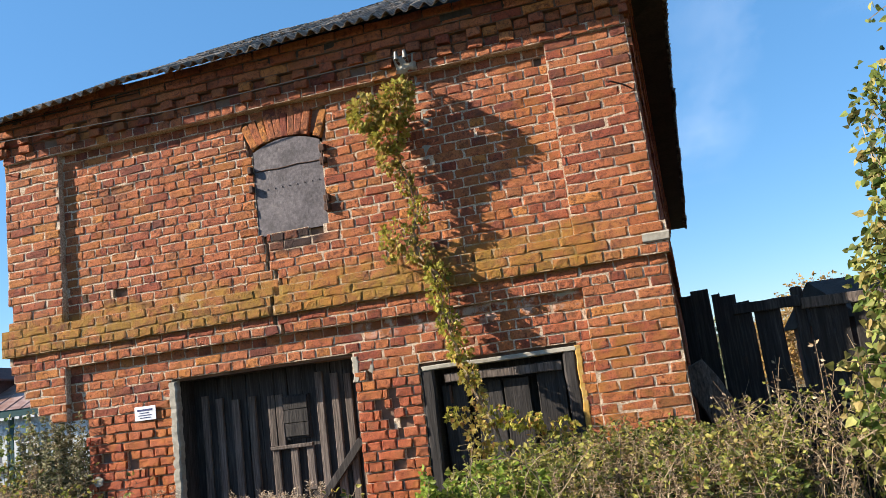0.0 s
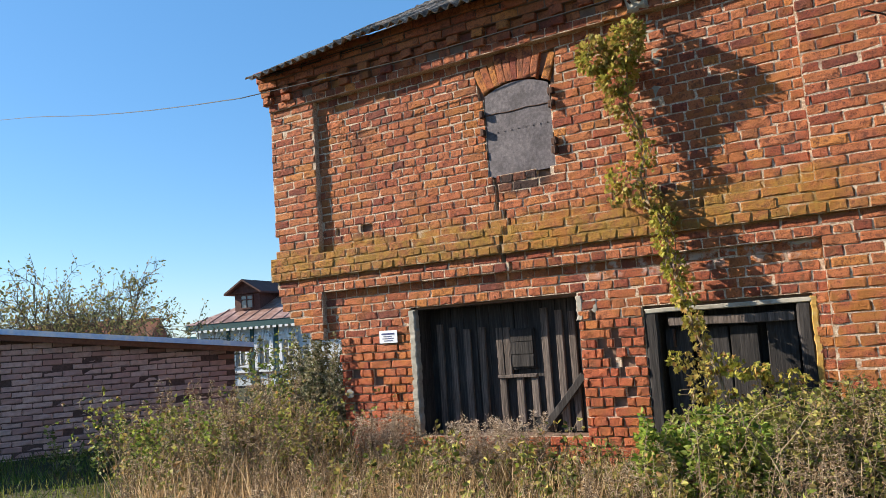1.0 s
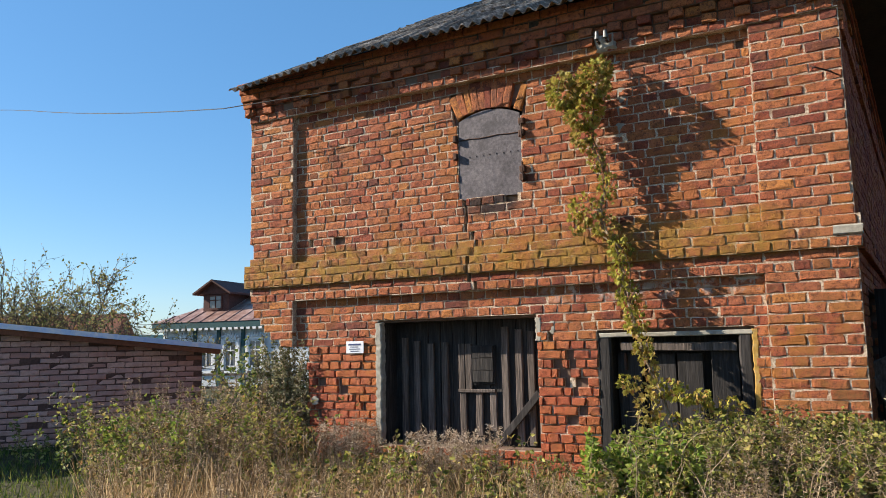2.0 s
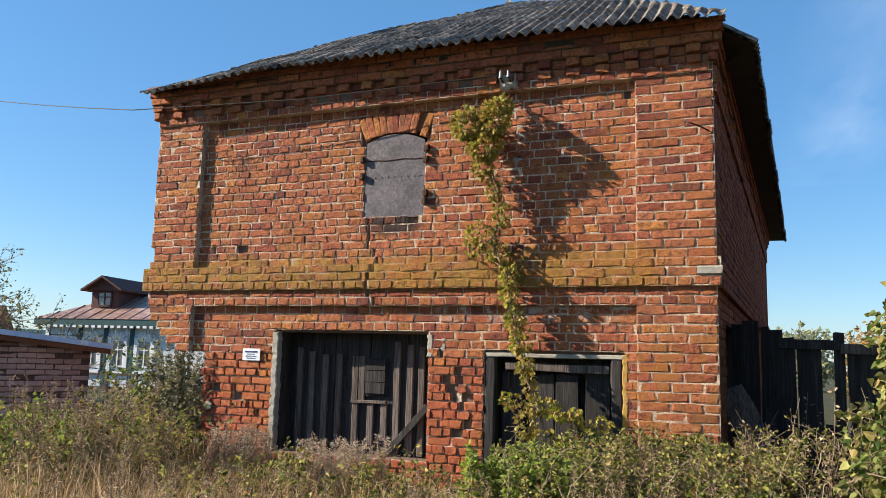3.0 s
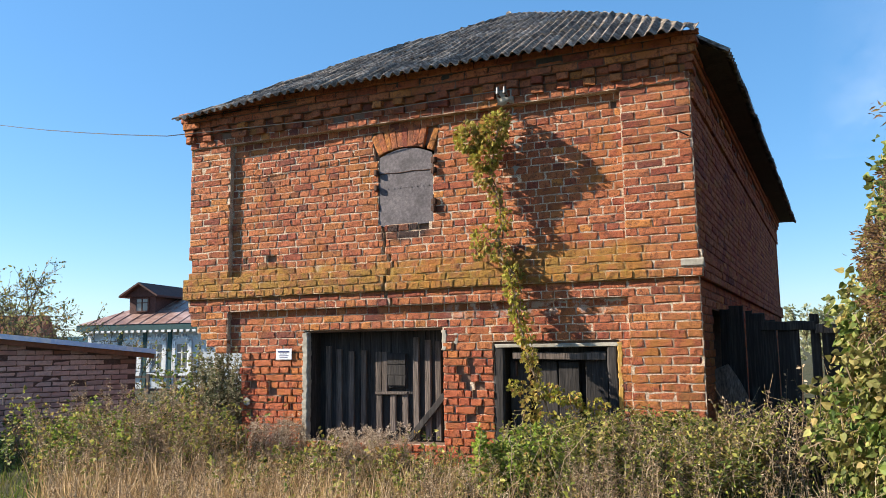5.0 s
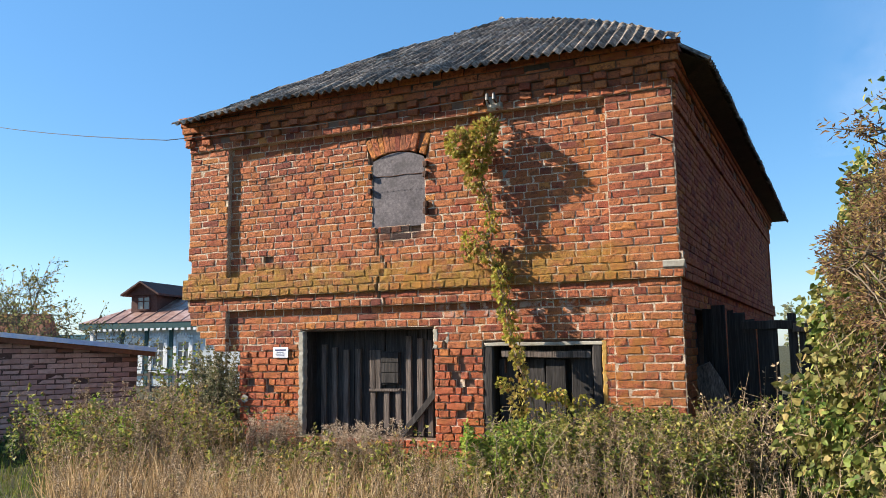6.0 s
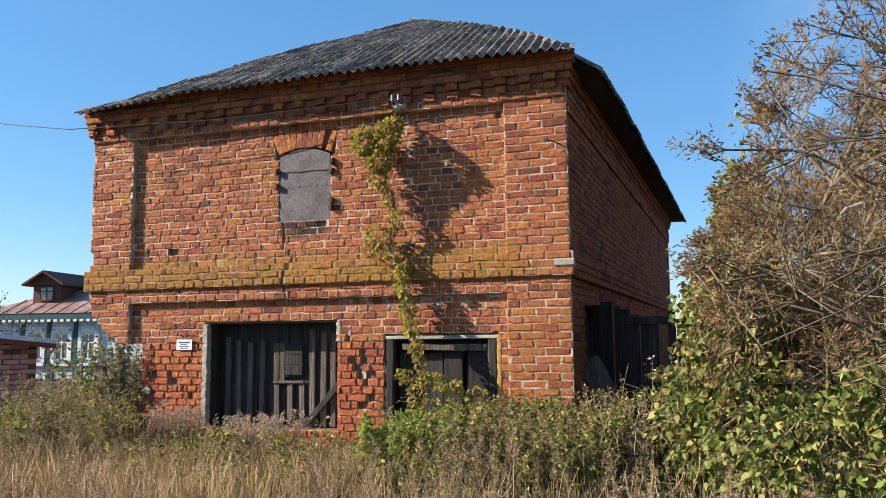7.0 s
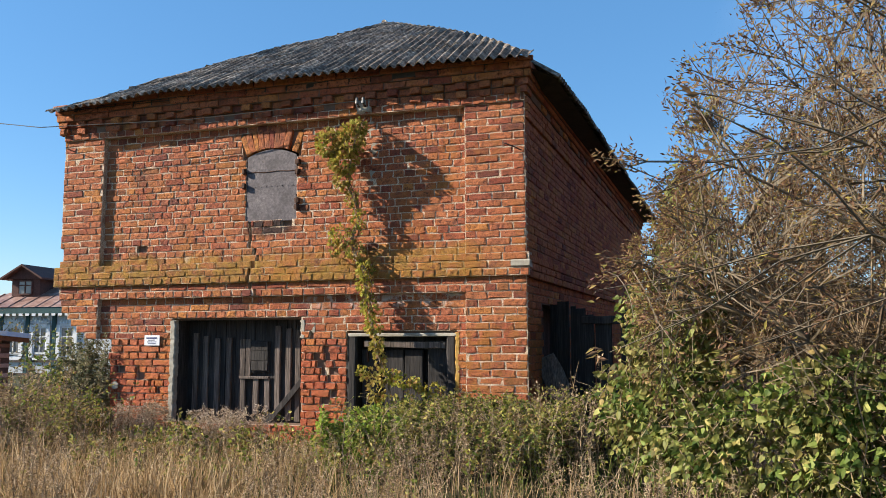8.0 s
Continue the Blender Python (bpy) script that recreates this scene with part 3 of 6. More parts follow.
def sheet(name, parent, along, x0, x1, v0, v1, top, lift, seed):
    """One corrugated sheet between x0 and x1 across and v0 to v1 up the slope; top(x) gives the slope's end."""
    rnd = random.Random(seed)
    h = Heap()
    nx = max(2, int((x1 - x0) / (WAVE / 8)))
    nv = 3
    dl = rnd.uniform(-0.012, 0.012)
    vs, fs = [], []
    for side in (0, 1):
        for j in range(nv + 1):
            for i in range(nx + 1):
                x = x0 + (x1 - x0) * i / nx
                full = top(x)
                v = min(v0 + dl + (v1 - v0) * j / nv, full)
                free = 1.0 if v < full - 0.001 else 0.3
                vs.append((*along(x, v, lift * (1 - j / nv) + 0.023 * free * math.sin(2 * math.pi * x / WAVE) - 0.008 * side + 0.004 * rnd.uniform(-1, 1) * (side == 0)),))
    n1 = nx + 1
    off = (nv + 1) * n1
    for j in range(nv):
        for i in range(nx):
            a = j * n1 + i
            if min(v0 + (v1 - v0) * j / nv, 99) < top(x0 + (x1 - x0) * (i + 0.5) / nx) + 0.02:
                fs.append((a, a + 1, a + n1 + 1, a + n1))
                fs.append((off + a, off + a + n1, off + a + n1 + 1, off + a + 1))
    for i in range(nx):
        fs.append((i + 1, i, off + i, off + i + 1))
        t0 = nv * n1 + i
        fs.append((t0, t0 + 1, off + t0 + 1, off + t0))
    for j in range(nv):
        fs.append((j * n1, (j + 1) * n1, off + (j + 1) * n1, off + j * n1))
        a = j * n1 + nx
        fs.append((a + n1, a, off + a, off + a + n1))
    h.add(vs, fs)
    ob = new(name, h.mesh(name, SLATE))
    ob.parent = parent
    return ob


def build_roof():
    bm = bmesh.new()
    far = SKEW * DEPTH
    back = DEPTH + 0.3
    ridge_b = (APEX[0] + 0.25, back - 3.4, APEX[2])
    corners = [(LEFT - 0.06, -0.14), (0.0, -0.07), (far + 0.42, back), (LEFT - 0.1, back)]
    low = [bm.verts.new((x, y, EAVE_Z - 0.02)) for x, y in corners]
    a = bm.verts.new((APEX[0], APEX[1], APEX[2] - 0.06))
    b = bm.verts.new((ridge_b[0], ridge_b[1], ridge_b[2] - 0.06))
    e = bm.verts.new((0.34, 0.10, EAVE_Z - 0.15))
    for f in ((low[0], low[1], a), (low[1], e, a), (e, low[2], b, a), (low[2], low[3], b), (low[3], low[0], a, b), (low[0], low[3], low[2], e, low[1])):
        bm.faces.new(f)
    roof = part("roof", bm, UNDER, barn, "hipped roof of weathered grey corrugated slate sheets")
    slope = math.hypot(APEX[1] - EAVE_Y, APEX[2] - EAVE_Z)

    def along(x, v, lift):
        hy, hz = hip_front(x)
        ez = eave_front(x)
        full = math.hypot(hy - EAVE_Y, hz - ez)
        t = v / max(full, 0.2)
        sag = -0.02 * noise.noise((x * 1.3, v * 1.3, 3))
        return (x, EAVE_Y + (hy - EAVE_Y) * t - lift * 0.5, ez + (hz - ez) * t + lift * 0.85 + sag)

    def top(x):
        hy, hz = hip_front(x)
        return max(math.hypot(hy - EAVE_Y, hz - eave_front(x)) + 0.03, 0.2)

    k = 0
    width = WAVE * 6
    for row in range(5):
        x = HIP_L[0] + 0.02 - (0.2 if row % 2 else 0)
        v0, v1 = row * 0.86, row * 0.86 + 1.0
        while x < HIP_R[0]:
            x0, x1 = max(x, HIP_L[0] + 0.02), min(x + width + 0.02, HIP_R[0] - 0.075)
            if x1 - x0 > 0.1 and max(top(x0), top((x0 + x1) / 2), top(x1)) > v0 + 0.05:
                sheet("slate_sheet", roof, along, x0, x1, v0, v1, top, 0.007 + 0.005 * (k % 3), k)
            x += width
            k += 1

    # long side slope, seen from below along its edge
    n_top = (APEX[0], APEX[1])
    ex0, ex1 = 0.37, far + 0.47

    def along_s(u, v, lift):
        t = v / 4.2
        ex = ex0 + (ex1 - ex0) * u / back
        ez = EAVE_Z - 0.06 - 0.08 * smooth(2.0, 0.0, u) + 0.03 * noise.noise((u * 0.8, 7, 0))
        return (ex + (APEX[0] + 0.1 - ex) * t + lift * 0.5, u, ez + (APEX[2] - ez) * t + lift * 0.85)

    def top_s(u):
        if u < APEX[1]:
            return max(0.05, 4.2 * (u - EAVE_Y) / (APEX[1] - EAVE_Y)) + 0.03
        return 4.2 if u < ridge_b[1] else max(0.05, 4.2 * (back - u) / (back - ridge_b[1]))

    u = 0.08
    while u < back:
        for row in range(4):
            if row * 1.05 < top_s(u + width / 2):
                sheet("slate_sheet", roof, along_s, u, min(u + width + 0.02, back), row * 1.05, row * 1.05 + 1.2, top_s, 0.015, k)
            k += 1
        u += width
    # dark board between cornice and sheets: closes the gap and stands for eave shade
    for x0, x1, top_z in ((-6.2, -5.0, 4.935), (-4.998, -0.1, 5.0)):
        bm = bmesh.new()
        plank(bm, x0, x1, -0.10, -0.03, 4.84, top_z, 0, 8, 0.004, 12)
        part("eave_shade_board", bm, UNDER, roof, "dark filler board standing in for the black shade under the eaves")
    # ridge and hip caps
    bm = bmesh.new()
    tube(bm, [(APEX[0], APEX[1] - 0.05, APEX[2] + 0.02), ((APEX[0] + ridge_b[0]) / 2, (APEX[1] + ridge_b[1]) / 2, APEX[2] + 0.03), (ridge_b[0], ridge_b[1], APEX[2] + 0.02)], 0.05, 0.05, 8)
    part("ridge_cap", bm, SLATE, roof)


build_roof()


# ---- doors and shutter of the barn ----
def build_door1():
    x0, x1, z0, z1 = DOOR1
    bm = bmesh.new()
    box(bm, x0 - 0.02, x1 + 0.02, 0.42, 0.45, z0 - 0.02, z1 + 0.05)
    door = part("double_door", bm, WOOD_DARK, barn, "black weathered plank gate with battens and a small hatch")
    rnd = random.Random(2)
    x = x0
    k = 0
    while x < x1:
        w = rnd.uniform(0.12, 0.16)
        bm = bmesh.new()
        plank(bm, x + 0.003, min(x + w, x1) - 0.003, 0.372 + rnd.uniform(0, 0.008), 0.41, z0 + 0.01, z1 + 0.03, 2, 6, 0.003, k)
        part("plank", bm, WOOD_DARK, door)
        x += w
        k += 1
    for bx, top, low in ((-4.40, 1.90, 0.81), (-4.25, 1.86, 0.81), (-4.08, 1.83, 0.81), (-3.91, 1.84, 0.81), (-3.71, 1.82, 1.36), (-3.63, 1.82, 1.36), (-3.70, 1.33, 0.81), (-3.52, 1.33, 0.9), (-3.36, 1.33, 0.95), (-3.22, 1.98, 0.82), (-3.07, 1.95, 0.82), (-2.94, 1.93, 0.82), (-2.83, 1.92, 0.82)):
        bm = bmesh.new()
        plank(bm, bx - 0.036, bx + 0.036, 0.335, 0.372, low, top, 2, 7, 0.0018, k)
        part("batten", bm, WOOD_GREY, door, "grey weathered batten")
        k += 1
    bm = bmesh.new()
    plank(bm, -3.60, -3.335, 0.345, 0.372, 1.41, 1.80, 2, 4, 0.003, 71)
    hatch = part("hatch", bm, WOOD_DARK, door, "small boarded hatch in the gate")
    for hz in (1.43, 1.552, 1.674):
        bm = bmesh.new()
        plank(bm, -3.585, -3.35, 0.325, 0.345, hz, hz + 0.117, 0, 4, 0.003, int(hz * 100))
        part("plank", bm, WOOD_DARK, hatch)
    bm = bmesh.new()
    plank(bm, -3.74, -3.33, 0.315, 0.36, 1.325, 1.36, 0, 4, 0.003, 77)
    part("rail", bm, WOOD_GREY, door)
    bm = bmesh.new()
    m = pose(-3.12, 0.30, 1.02, 0, -48, 0)
    plank(bm, -0.42, 0.42, -0.015, 0.015, -0.035, 0.035, 0, 5, 0.003, 78, m)
    part("brace", bm, WOOD_DARK, door, "leaning brace board")
    # cement reveals and lintel beam
    bm = bmesh.new()
    plank(bm, x0 - 0.035, x0 + 0.045, 0.06, 0.15, z0, z0 + 1.262, 2, 40, 0.007, 7)
    part("door_jamb", bm, CEMENT, barn, "crumbling cement reveal")
    bm = bmesh.new()
    plank(bm, x0 - 0.02, x0 + 0.03, 0.152, 0.42, z0, z1, 2, 6, 0.003, 8)
    part("reveal_board", bm, WOOD_DARK, barn)
    bm = bmesh.new()
    plank(bm, x1 - 0.01, x1 + 0.05, 0.06, 0.40, 1.84, 2.058, 2, 8, 0.006, 31)
    part("door_jamb", bm, CEMENT, barn, "crumbling cement reveal")
    bm = bmesh.new()
    plank(bm, x0 - 0.1, x1 + 0.1, 0.16, 0.57, z1 + 0.0, z1 + 0.14, 0, 6, 0.004, 90)
    part("lintel", bm, WOOD_DARK, barn, "dark timber lintel")


def build_door2():
    x0, x1, z0, z1 = DOOR2
    bm = bmesh.new()
    box(bm, x0, x1, 0.32, 0.35, z0, z1)
    door = part("plank_door", bm, WOOD_DARK, barn, "black weathered plank door in a rough timber frame")
    k = 200
    for px0, px1, y, top in ((-2.02, -1.80, 0.185, 1.69), (-1.785, -1.75, 0.225, 1.70), (-1.74, -1.50, 0.20, 1.69), (-1.49, -1.27, 0.185, 1.69), (-1.20, -0.97, 0.17, 1.79)):
        bm = bmesh.new()
        plank(bm, px0, px1, y, y + 0.04, z0, top, 2, 7, 0.005, k)
        part("plank", bm, WOOD_DARK, door)
        k += 1
    bm = bmesh.new()
    plank(bm, -2.0, -1.0, 0.11, 0.15, 1.69, 1.765, 0, 6, 0.004, k, pose(0, 0, 0.0, 0, 1.0, 0))
    part("rail", bm, WOOD_GREY, door, "pale weathered rail across the door")
    for px0, px1 in ((x0 + 0.0, x0 + 0.115), (x1 - 0.13, x1 - 0.02)):
        bm = bmesh.new()
        plank(bm, px0, px1, 0.075, 0.28, z0, z1 - 0.03, 2, 8, 0.006, int(-px0 * 100))
        part("post", bm, WOOD_DARK, door)
    bm = bmesh.new()
    plank(bm, x0 + 0.02, x1 - 0.01, 0.065, 0.24, z1 - 0.04, z1 + 0.0, 0, 8, 0.006, 300)
    part("head_beam", bm, CEMENT, door, "grey mortar-smeared head beam")
    bm = bmesh.new()
    plank(bm, x1 - 0.02, x1 + 0.03, 0.06, 0.24, 0.75, 1.89, 2, 34, 0.006, 60)
    part("door_jamb", bm, OCHRE, barn, "ochre stained cement reveal")
    bm = bmesh.new()
    plank(bm, -1.95, -1.93, 0.15, 0.185, 1.55, 1.7, 2, 3, 0.001, 5)
    part("handle", bm, RUST, door)


OCHRE = plain_mix("lichen_stained_cement", [(0.3, (0.25, 0.13, 0.03)), (0.5, (0.40, 0.24, 0.06)), (0.7, (0.42, 0.33, 0.2))], 18, 0.95, 0.7)
build_door1()
build_door2()


def build_shutter():
    x0, x1, z0, z1 = SHUT
    bm = bmesh.new()
    n = 14
    rise = 0.085
    lo = [bm.verts.new((x0 + (x1 - x0) * i / n, 0.075, z0)) for i in range(n + 1)]
    md = [bm.verts.new((x0 + (x1 - x0) * i / n + 0.004, 0.071, 3.68)) for i in range(n + 1)]
    up = [bm.verts.new((x0 + 0.012 + (x1 - x0 - 0.02) * i / n, 0.068, z1 + rise * (1 - (2 * i / n - 1) ** 2))) for i in range(n + 1)]
    for a, b in ((lo, md), (md, up)):
        for i in range(n):
            bm.faces.new((a[i], a[i + 1], b[i + 1], b[i]))
    r = bmesh.ops.extrude_face_region(bm, geom=bm.faces[:])
    for v in r["geom"]:
        if isinstance(v, bmesh.types.BMVert):
            v.co.y += 0.012
    shutter = part("iron_shutter", bm, IRON, barn, "closed grey sheet-iron shutter with an arched head")
    bm = bmesh.new()
    for i in range(7):
        tube(bm, [(x0 + 0.02 + (x1 - x0 - 0.05) * i / 6, 0.067, 3.885 + 0.006 * math.sin(i * 2)), (x0 + 0.02 + (x1 - x0 - 0.05) * (i + 1) / 6, 0.067, 3.885 + 0.006 * math.sin(i * 2 + 2))], 0.006, 0.006, 5)
    part("seam", bm, RUST, shutter, "folded seam across the sheet")
    for i in range(9):
        bm = bmesh.new()
        bmesh.ops.create_icosphere(bm, subdivisions=1, radius=0.008, matrix=pose(x0 + 0.05 + i * 0.075, 0.07, 3.70 + 0.012 * noise.noise((i, 3, 1))))
        part("rivet", bm, IRON, shutter)
    for hz, side in ((3.98, 1), (3.86, 1), (3.50, 1), (3.42, 1), (3.90, 0), (3.72, 0)):
        bm = bmesh.new()
        bx = x1 if side else x0 - 0.03
        plank(bm, bx - 0.01, bx + (0.05 if side else 0.03), 0.02, 0.082, hz - 0.03, hz + 0.03, 2, 2, 0.004, int(hz * 100))
        part("hinge", bm, RUST, shutter, "rusty hinge block")
    for za, zb in ((4.0, 3.8), (3.58, 3.38)):
        bm = bmesh.new()
        tube(bm, [(x1 + 0.02, 0.03, za), (x1 + 0.028, 0.02, zb)], 0.008, 0.008, 6)
        part("pintle", bm, RUST, shutter)


build_shutter()


# ---- small things on the front wall ----
WHITE = plain_mix("white_enamel", [(0.3, (0.62, 0.64, 0.68)), (0.7, (0.80, 0.81, 0.84))], 20, 0.4, 0.05)
PORCELAIN = plain_mix("dirty_porcelain", [(0.3, (0.06, 0.06, 0.06)), (0.7, (0.20, 0.20, 0.19))], 30, 0.4, 0.2)
INK = plain_mix("dark_blue_print", [(0.3, (0.03, 0.04, 0.12)), (0.7, (0.05, 0.06, 0.16))], 30, 0.5, 0.0)
CABLE = plain_mix("black_cable", [(0.3, (0.01, 0.01, 0.01)), (0.7, (0.03, 0.03, 0.03))], 30, 0.6, 0.0)


def build_sign():
    y = PANEL - 0.022
    bm = bmesh.new()
    plank(bm, -4.955, -4.73, y, y + 0.006, 1.745, 1.872, 2, 2, 0.0006, 1)
    sign = tagged(part("wall_sign", bm, WHITE, None), "small white notice plate with dark print on the brick wall", "sign")
    for k, (x0, x1, z) in enumerate(((-4.925, -4.765, 1.838), (-4.90, -4.80, 1.812), (-4.915, -4.775, 1.79), (-4.90, -4.785, 1.768))):
        bm = bmesh.new()
        hh = 0.009 if k == 0 else 0.004
        box(bm, x0, x1, y - 0.003, y, z - hh, z + hh)
        part("text_bar", bm, INK, sign, "line of small print")


def build_insulator():
    bm = bmesh.new()
    plank(bm, -2.02, -1.81, -0.055, 0.10, 4.49, 4.65, 0, 5, 0.012, 4)
    thing = tagged(part("wall_bracket", bm, CEMENT, None), "grey cemented wire bracket with a porcelain insulator under the eaves", "bracket")
    for x in (-1.98, -1.90):
        bm = bmesh.new()
        tube(bm, [(x, -0.06, 4.56), (x - 0.005, -0.10, 4.57), (x - 0.006, -0.11, 4.60)], 0.012, 0.012, 6)
        part("hook", bm, RUST, thing)
        bm = bmesh.new()
        tube(bm, [(x - 0.006, -0.11, 4.585), (x - 0.006, -0.11, 4.60), (x - 0.006, -0.11, 4.62), (x - 0.006, -0.11, 4.66)], 0.024, 0.016, 10)
        part("insulator", bm, PORCELAIN, thing)
    bm = bmesh.new()
    tube(bm, [(-1.86, 0.05, 4.52), (-1.75, -0.07, 4.47), (-1.66, -0.12, 4.44)], 0.007, 0.005, 5)
    part("rod", bm, RUST, thing)


def build_hook():
    bm = bmesh.new()
    tube(bm, [(-0.02, 0.02, 3.90), (-0.10, -0.06, 3.935), (-0.20, -0.11, 3.97), (-0.23, -0.10, 3.99)], 0.009, 0.006, 6)
    tube(bm, [(-0.20, -0.11, 3.97), (-0.22, -0.15, 3.945)], 0.006, 0.004, 5)
    tagged(part("iron_hook", bm, RUST, None), "rusty iron hook driven into the corner brickwork", "hook")


def build_patches():
    """Cement smears left on the wall."""
    rnd = random.Random(4)
    for k, (x, z, w, hh, y) in enumerate(((-1.83, 4.02, 0.05, 0.17, PANEL), (-1.86, 3.78, 0.04, 0.09, PANEL), (-1.87, 4.33, 0.05, 0.13, PANEL), (-1.75, 2.305, 0.16, 0.018, PANEL), (-1.25, 2.31, 0.22, 0.014, PANEL), (-0.85, 2.315, 0.1, 0.02, PANEL), (-5.38, 1.24, 0.05, 0.05, PANEL - 0.02), (-2.6, 1.96, 0.03, 0.07, PANEL))):
        bm = bmesh.new()
        bmesh.ops.create_icosphere(bm, subdivisions=3, radius=1.0)
        for v in bm.verts:
            f = 1 + 0.35 * noise.noise(v.co * 2.5 + Vector((k * 3, 0, 0))) + 0.2 * noise.noise(v.co * 6 + Vector((k, 0, 0)))
            v.co = Vector((x + v.co.x * w * f, y + 0.002 + v.co.y * 0.007, z + v.co.z * hh * f))
        part("cement_smear", bm, CEMENT, barn, "pale cement smear")
    bm = bmesh.new()
    plank(bm, -0.16, 0.045, -0.062, 0.1, BELT_LOW + COURSE + 0.005, BELT_LOW + 2 * COURSE, 0, 3, 0.003, 8)
    part("corner_stone", bm, CEMENT, barn, "grey stone at the belt's corner")
    bm = bmesh.new()
    plank(bm, -0.6, 0.04, -0.06, 0.2, 0.8, 1.11, 0, 9, 0.02, 9)
    part("footing", bm, CEMENT, barn, "rough concrete footing")


def build_wire():
    bm = bmesh.new()
    pts = [(-1.98, -0.11, 4.62), (-4.2, -0.24, 4.55), (-6.4, -0.36, 4.60)]
    for i in range(1, 25):
        s = i * 1.25
        pts.append((-6.4 - 0.95 * s, -0.36 + 0.3 * s, 4.60 + 0.235 * s - 0.004 * s * (8 - s) * (s < 8)))
    tube(bm, pts, 0.006, 0.006, 5)
    tagged(part("power_line", bm, CABLE, None), "thin black overhead cable running to the barn", "cable")


build_sign()
build_insulator()
build_hook()
build_patches()
build_wire()

# ---- fence beside the barn ----
def fence_y(x):
    return 1.0 - 0.55 * (x - 0.17) if x < 1.0 else 0.543 - 0.05 * (x - 1.0)


def build_fence():
    fence = tagged(new("board_fence"), "dark weathered board fence with a missing plank beside the barn", "fence")
    rnd = random.Random(8)
    boards = [(0.065, 0.165, 2.22, 0.1), (0.17, 0.315, 2.25, 0.1), (0.325, 0.39, 2.20, 0.1), (0.395, 0.53, 2.16, 0.1), (0.535, 0.64, 2.09, 0.1), (0.648, 0.84, 2.06, 0.1), (0.846, 0.942, 1.32, 0.1), (1.035, 1.20, 1.98, 0.1), (1.206, 1.33, 1.97, 0.1), (1.36, 1.51, 1.98, 0.1)]
    x = 1.52
    while x < 4.6:
        w = rnd.uniform(0.11, 0.18)
        boards.append((x, x + w - 0.006, 1.96 + rnd.uniform(-0.03, 0.03), 0.1))
        x += w
    for k, (x0, x1, top, low) in enumerate(boards):
        xc, a = (x0 + x1) / 2, math.degrees(math.atan(0.55 if (x0 + x1) / 2 < 1.0 else 0.05))
        w = (x1 - x0) / math.cos(radians(a)) - 0.004
        bm = bmesh.new()
        plank(bm, -w / 2, w / 2, -0.013, 0.013, low, top, 2, 8, 0.004, k, pose(xc, fence_y(xc) + rnd.uniform(-0.01, 0.01), 0, 0, rnd.uniform(-0.6, 0.6), -a))
        part("plank", bm, WOOD_DARK, fence)
    for z, x0, x1 in ((2.03, 0.50, 0.99), (0.9, 0.30, 0.99), (1.99, 0.992, 4.6), (0.9, 0.992, 4.6)):
        bm = bmesh.new()
        ya, yb = fence_y(x0) - 0.035, fence_y(x1) - 0.035
        n = math.hypot(x1 - x0, yb - ya)
        plank(bm, 0, n, -0.02, 0.02, -0.045, 0.045, 0, 8, 0.005, int(z * 100), pose(x0, ya, z, 0, 1.0 if z > 1.5 else 0, math.degrees(math.atan2(yb - ya, x1 - x0))))
        part("rail", bm, WOOD_GREY if z > 1.98 and x0 > 0.9 else WOOD_DARK, fence)
    for x, top in ((0.985, 2.13), (3.0, 2.06), (4.55, 2.06)):
        bm = bmesh.new()
        plank(bm, x - 0.042, x + 0.042, fence_y(x) + 0.0, fence_y(x) + 0.10, 0.1, top, 2, 6, 0.004, int(x * 10))
        part("post", bm, WOOD_DARK, fence)
    bm = bmesh.new()
    plank(bm, -0.13, 0.13, -0.02, 0.02, -0.55, 0.62, 2, 6, 0.01, 3, pose(0.32, 0.62, 1.05, -14, -24, 12))
    tagged(part("leaning_board", bm, WOOD_GREY, None), "grey board leaning against the barn's shaded side", "board")


build_fence()

# ---- pink brick shed ----
def pink_material(name, per_piece):
    m, nt, b = material(name, 0.9)
    rnd = node(nt, "ShaderNodeObjectInfo").outputs["Random"] if per_piece else node(nt, "ShaderNodeNewGeometry").outputs["Random Per Island"]
    base = ramp(nt, rnd, [(0.0, (0.42, 0.23, 0.20)), (0.35, (0.56, 0.35, 0.30)), (0.7, (0.64, 0.42, 0.36)), (0.93, (0.52, 0.30, 0.26)), (1.0, (0.30, 0.13, 0.09))])
    p = place(nt)
    f = grain(nt, p, 12, 5, 0.7)
    col = blend(nt, ramp(nt, f, [(0.4, 0.0), (0.7, 0.6)]), base, (0.30, 0.18, 0.16))
    colour(nt, b, col)
    relief(nt, b, f, 0.6, 0.01)
    return m


PINK = pink_material("faded_pink_brick", True)
PINK_JOINED = pink_material("faded_pink_brick_joined", False)
# blue and white tones paint the sky's reflection on the iron; brown is rust
ROOF_SHEET = plain_mix("sky_sheen_roof_iron", [(0.3, (0.30, 0.44, 0.74)), (0.48, (0.48, 0.64, 0.90)), (0.6, (0.80, 0.84, 0.90)), (0.72, (0.46, 0.31, 0.24))], 5, 0.4, 0.2)
RUST_BOARD = plain_mix("rust_red_board", [(0.3, (0.12, 0.045, 0.025)), (0.7, (0.26, 0.11, 0.06))], 18, 0.9, 0.4)
SHED_M = Matrix.Translation((-9.98, 2.86, 0)) @ pose(0, 0, 0, 0, 0, 60)
# in the shed's frame: x runs back along the wall to negative values, y into the shed


def shed_top(x):
    return 1.815 - 0.11 * x


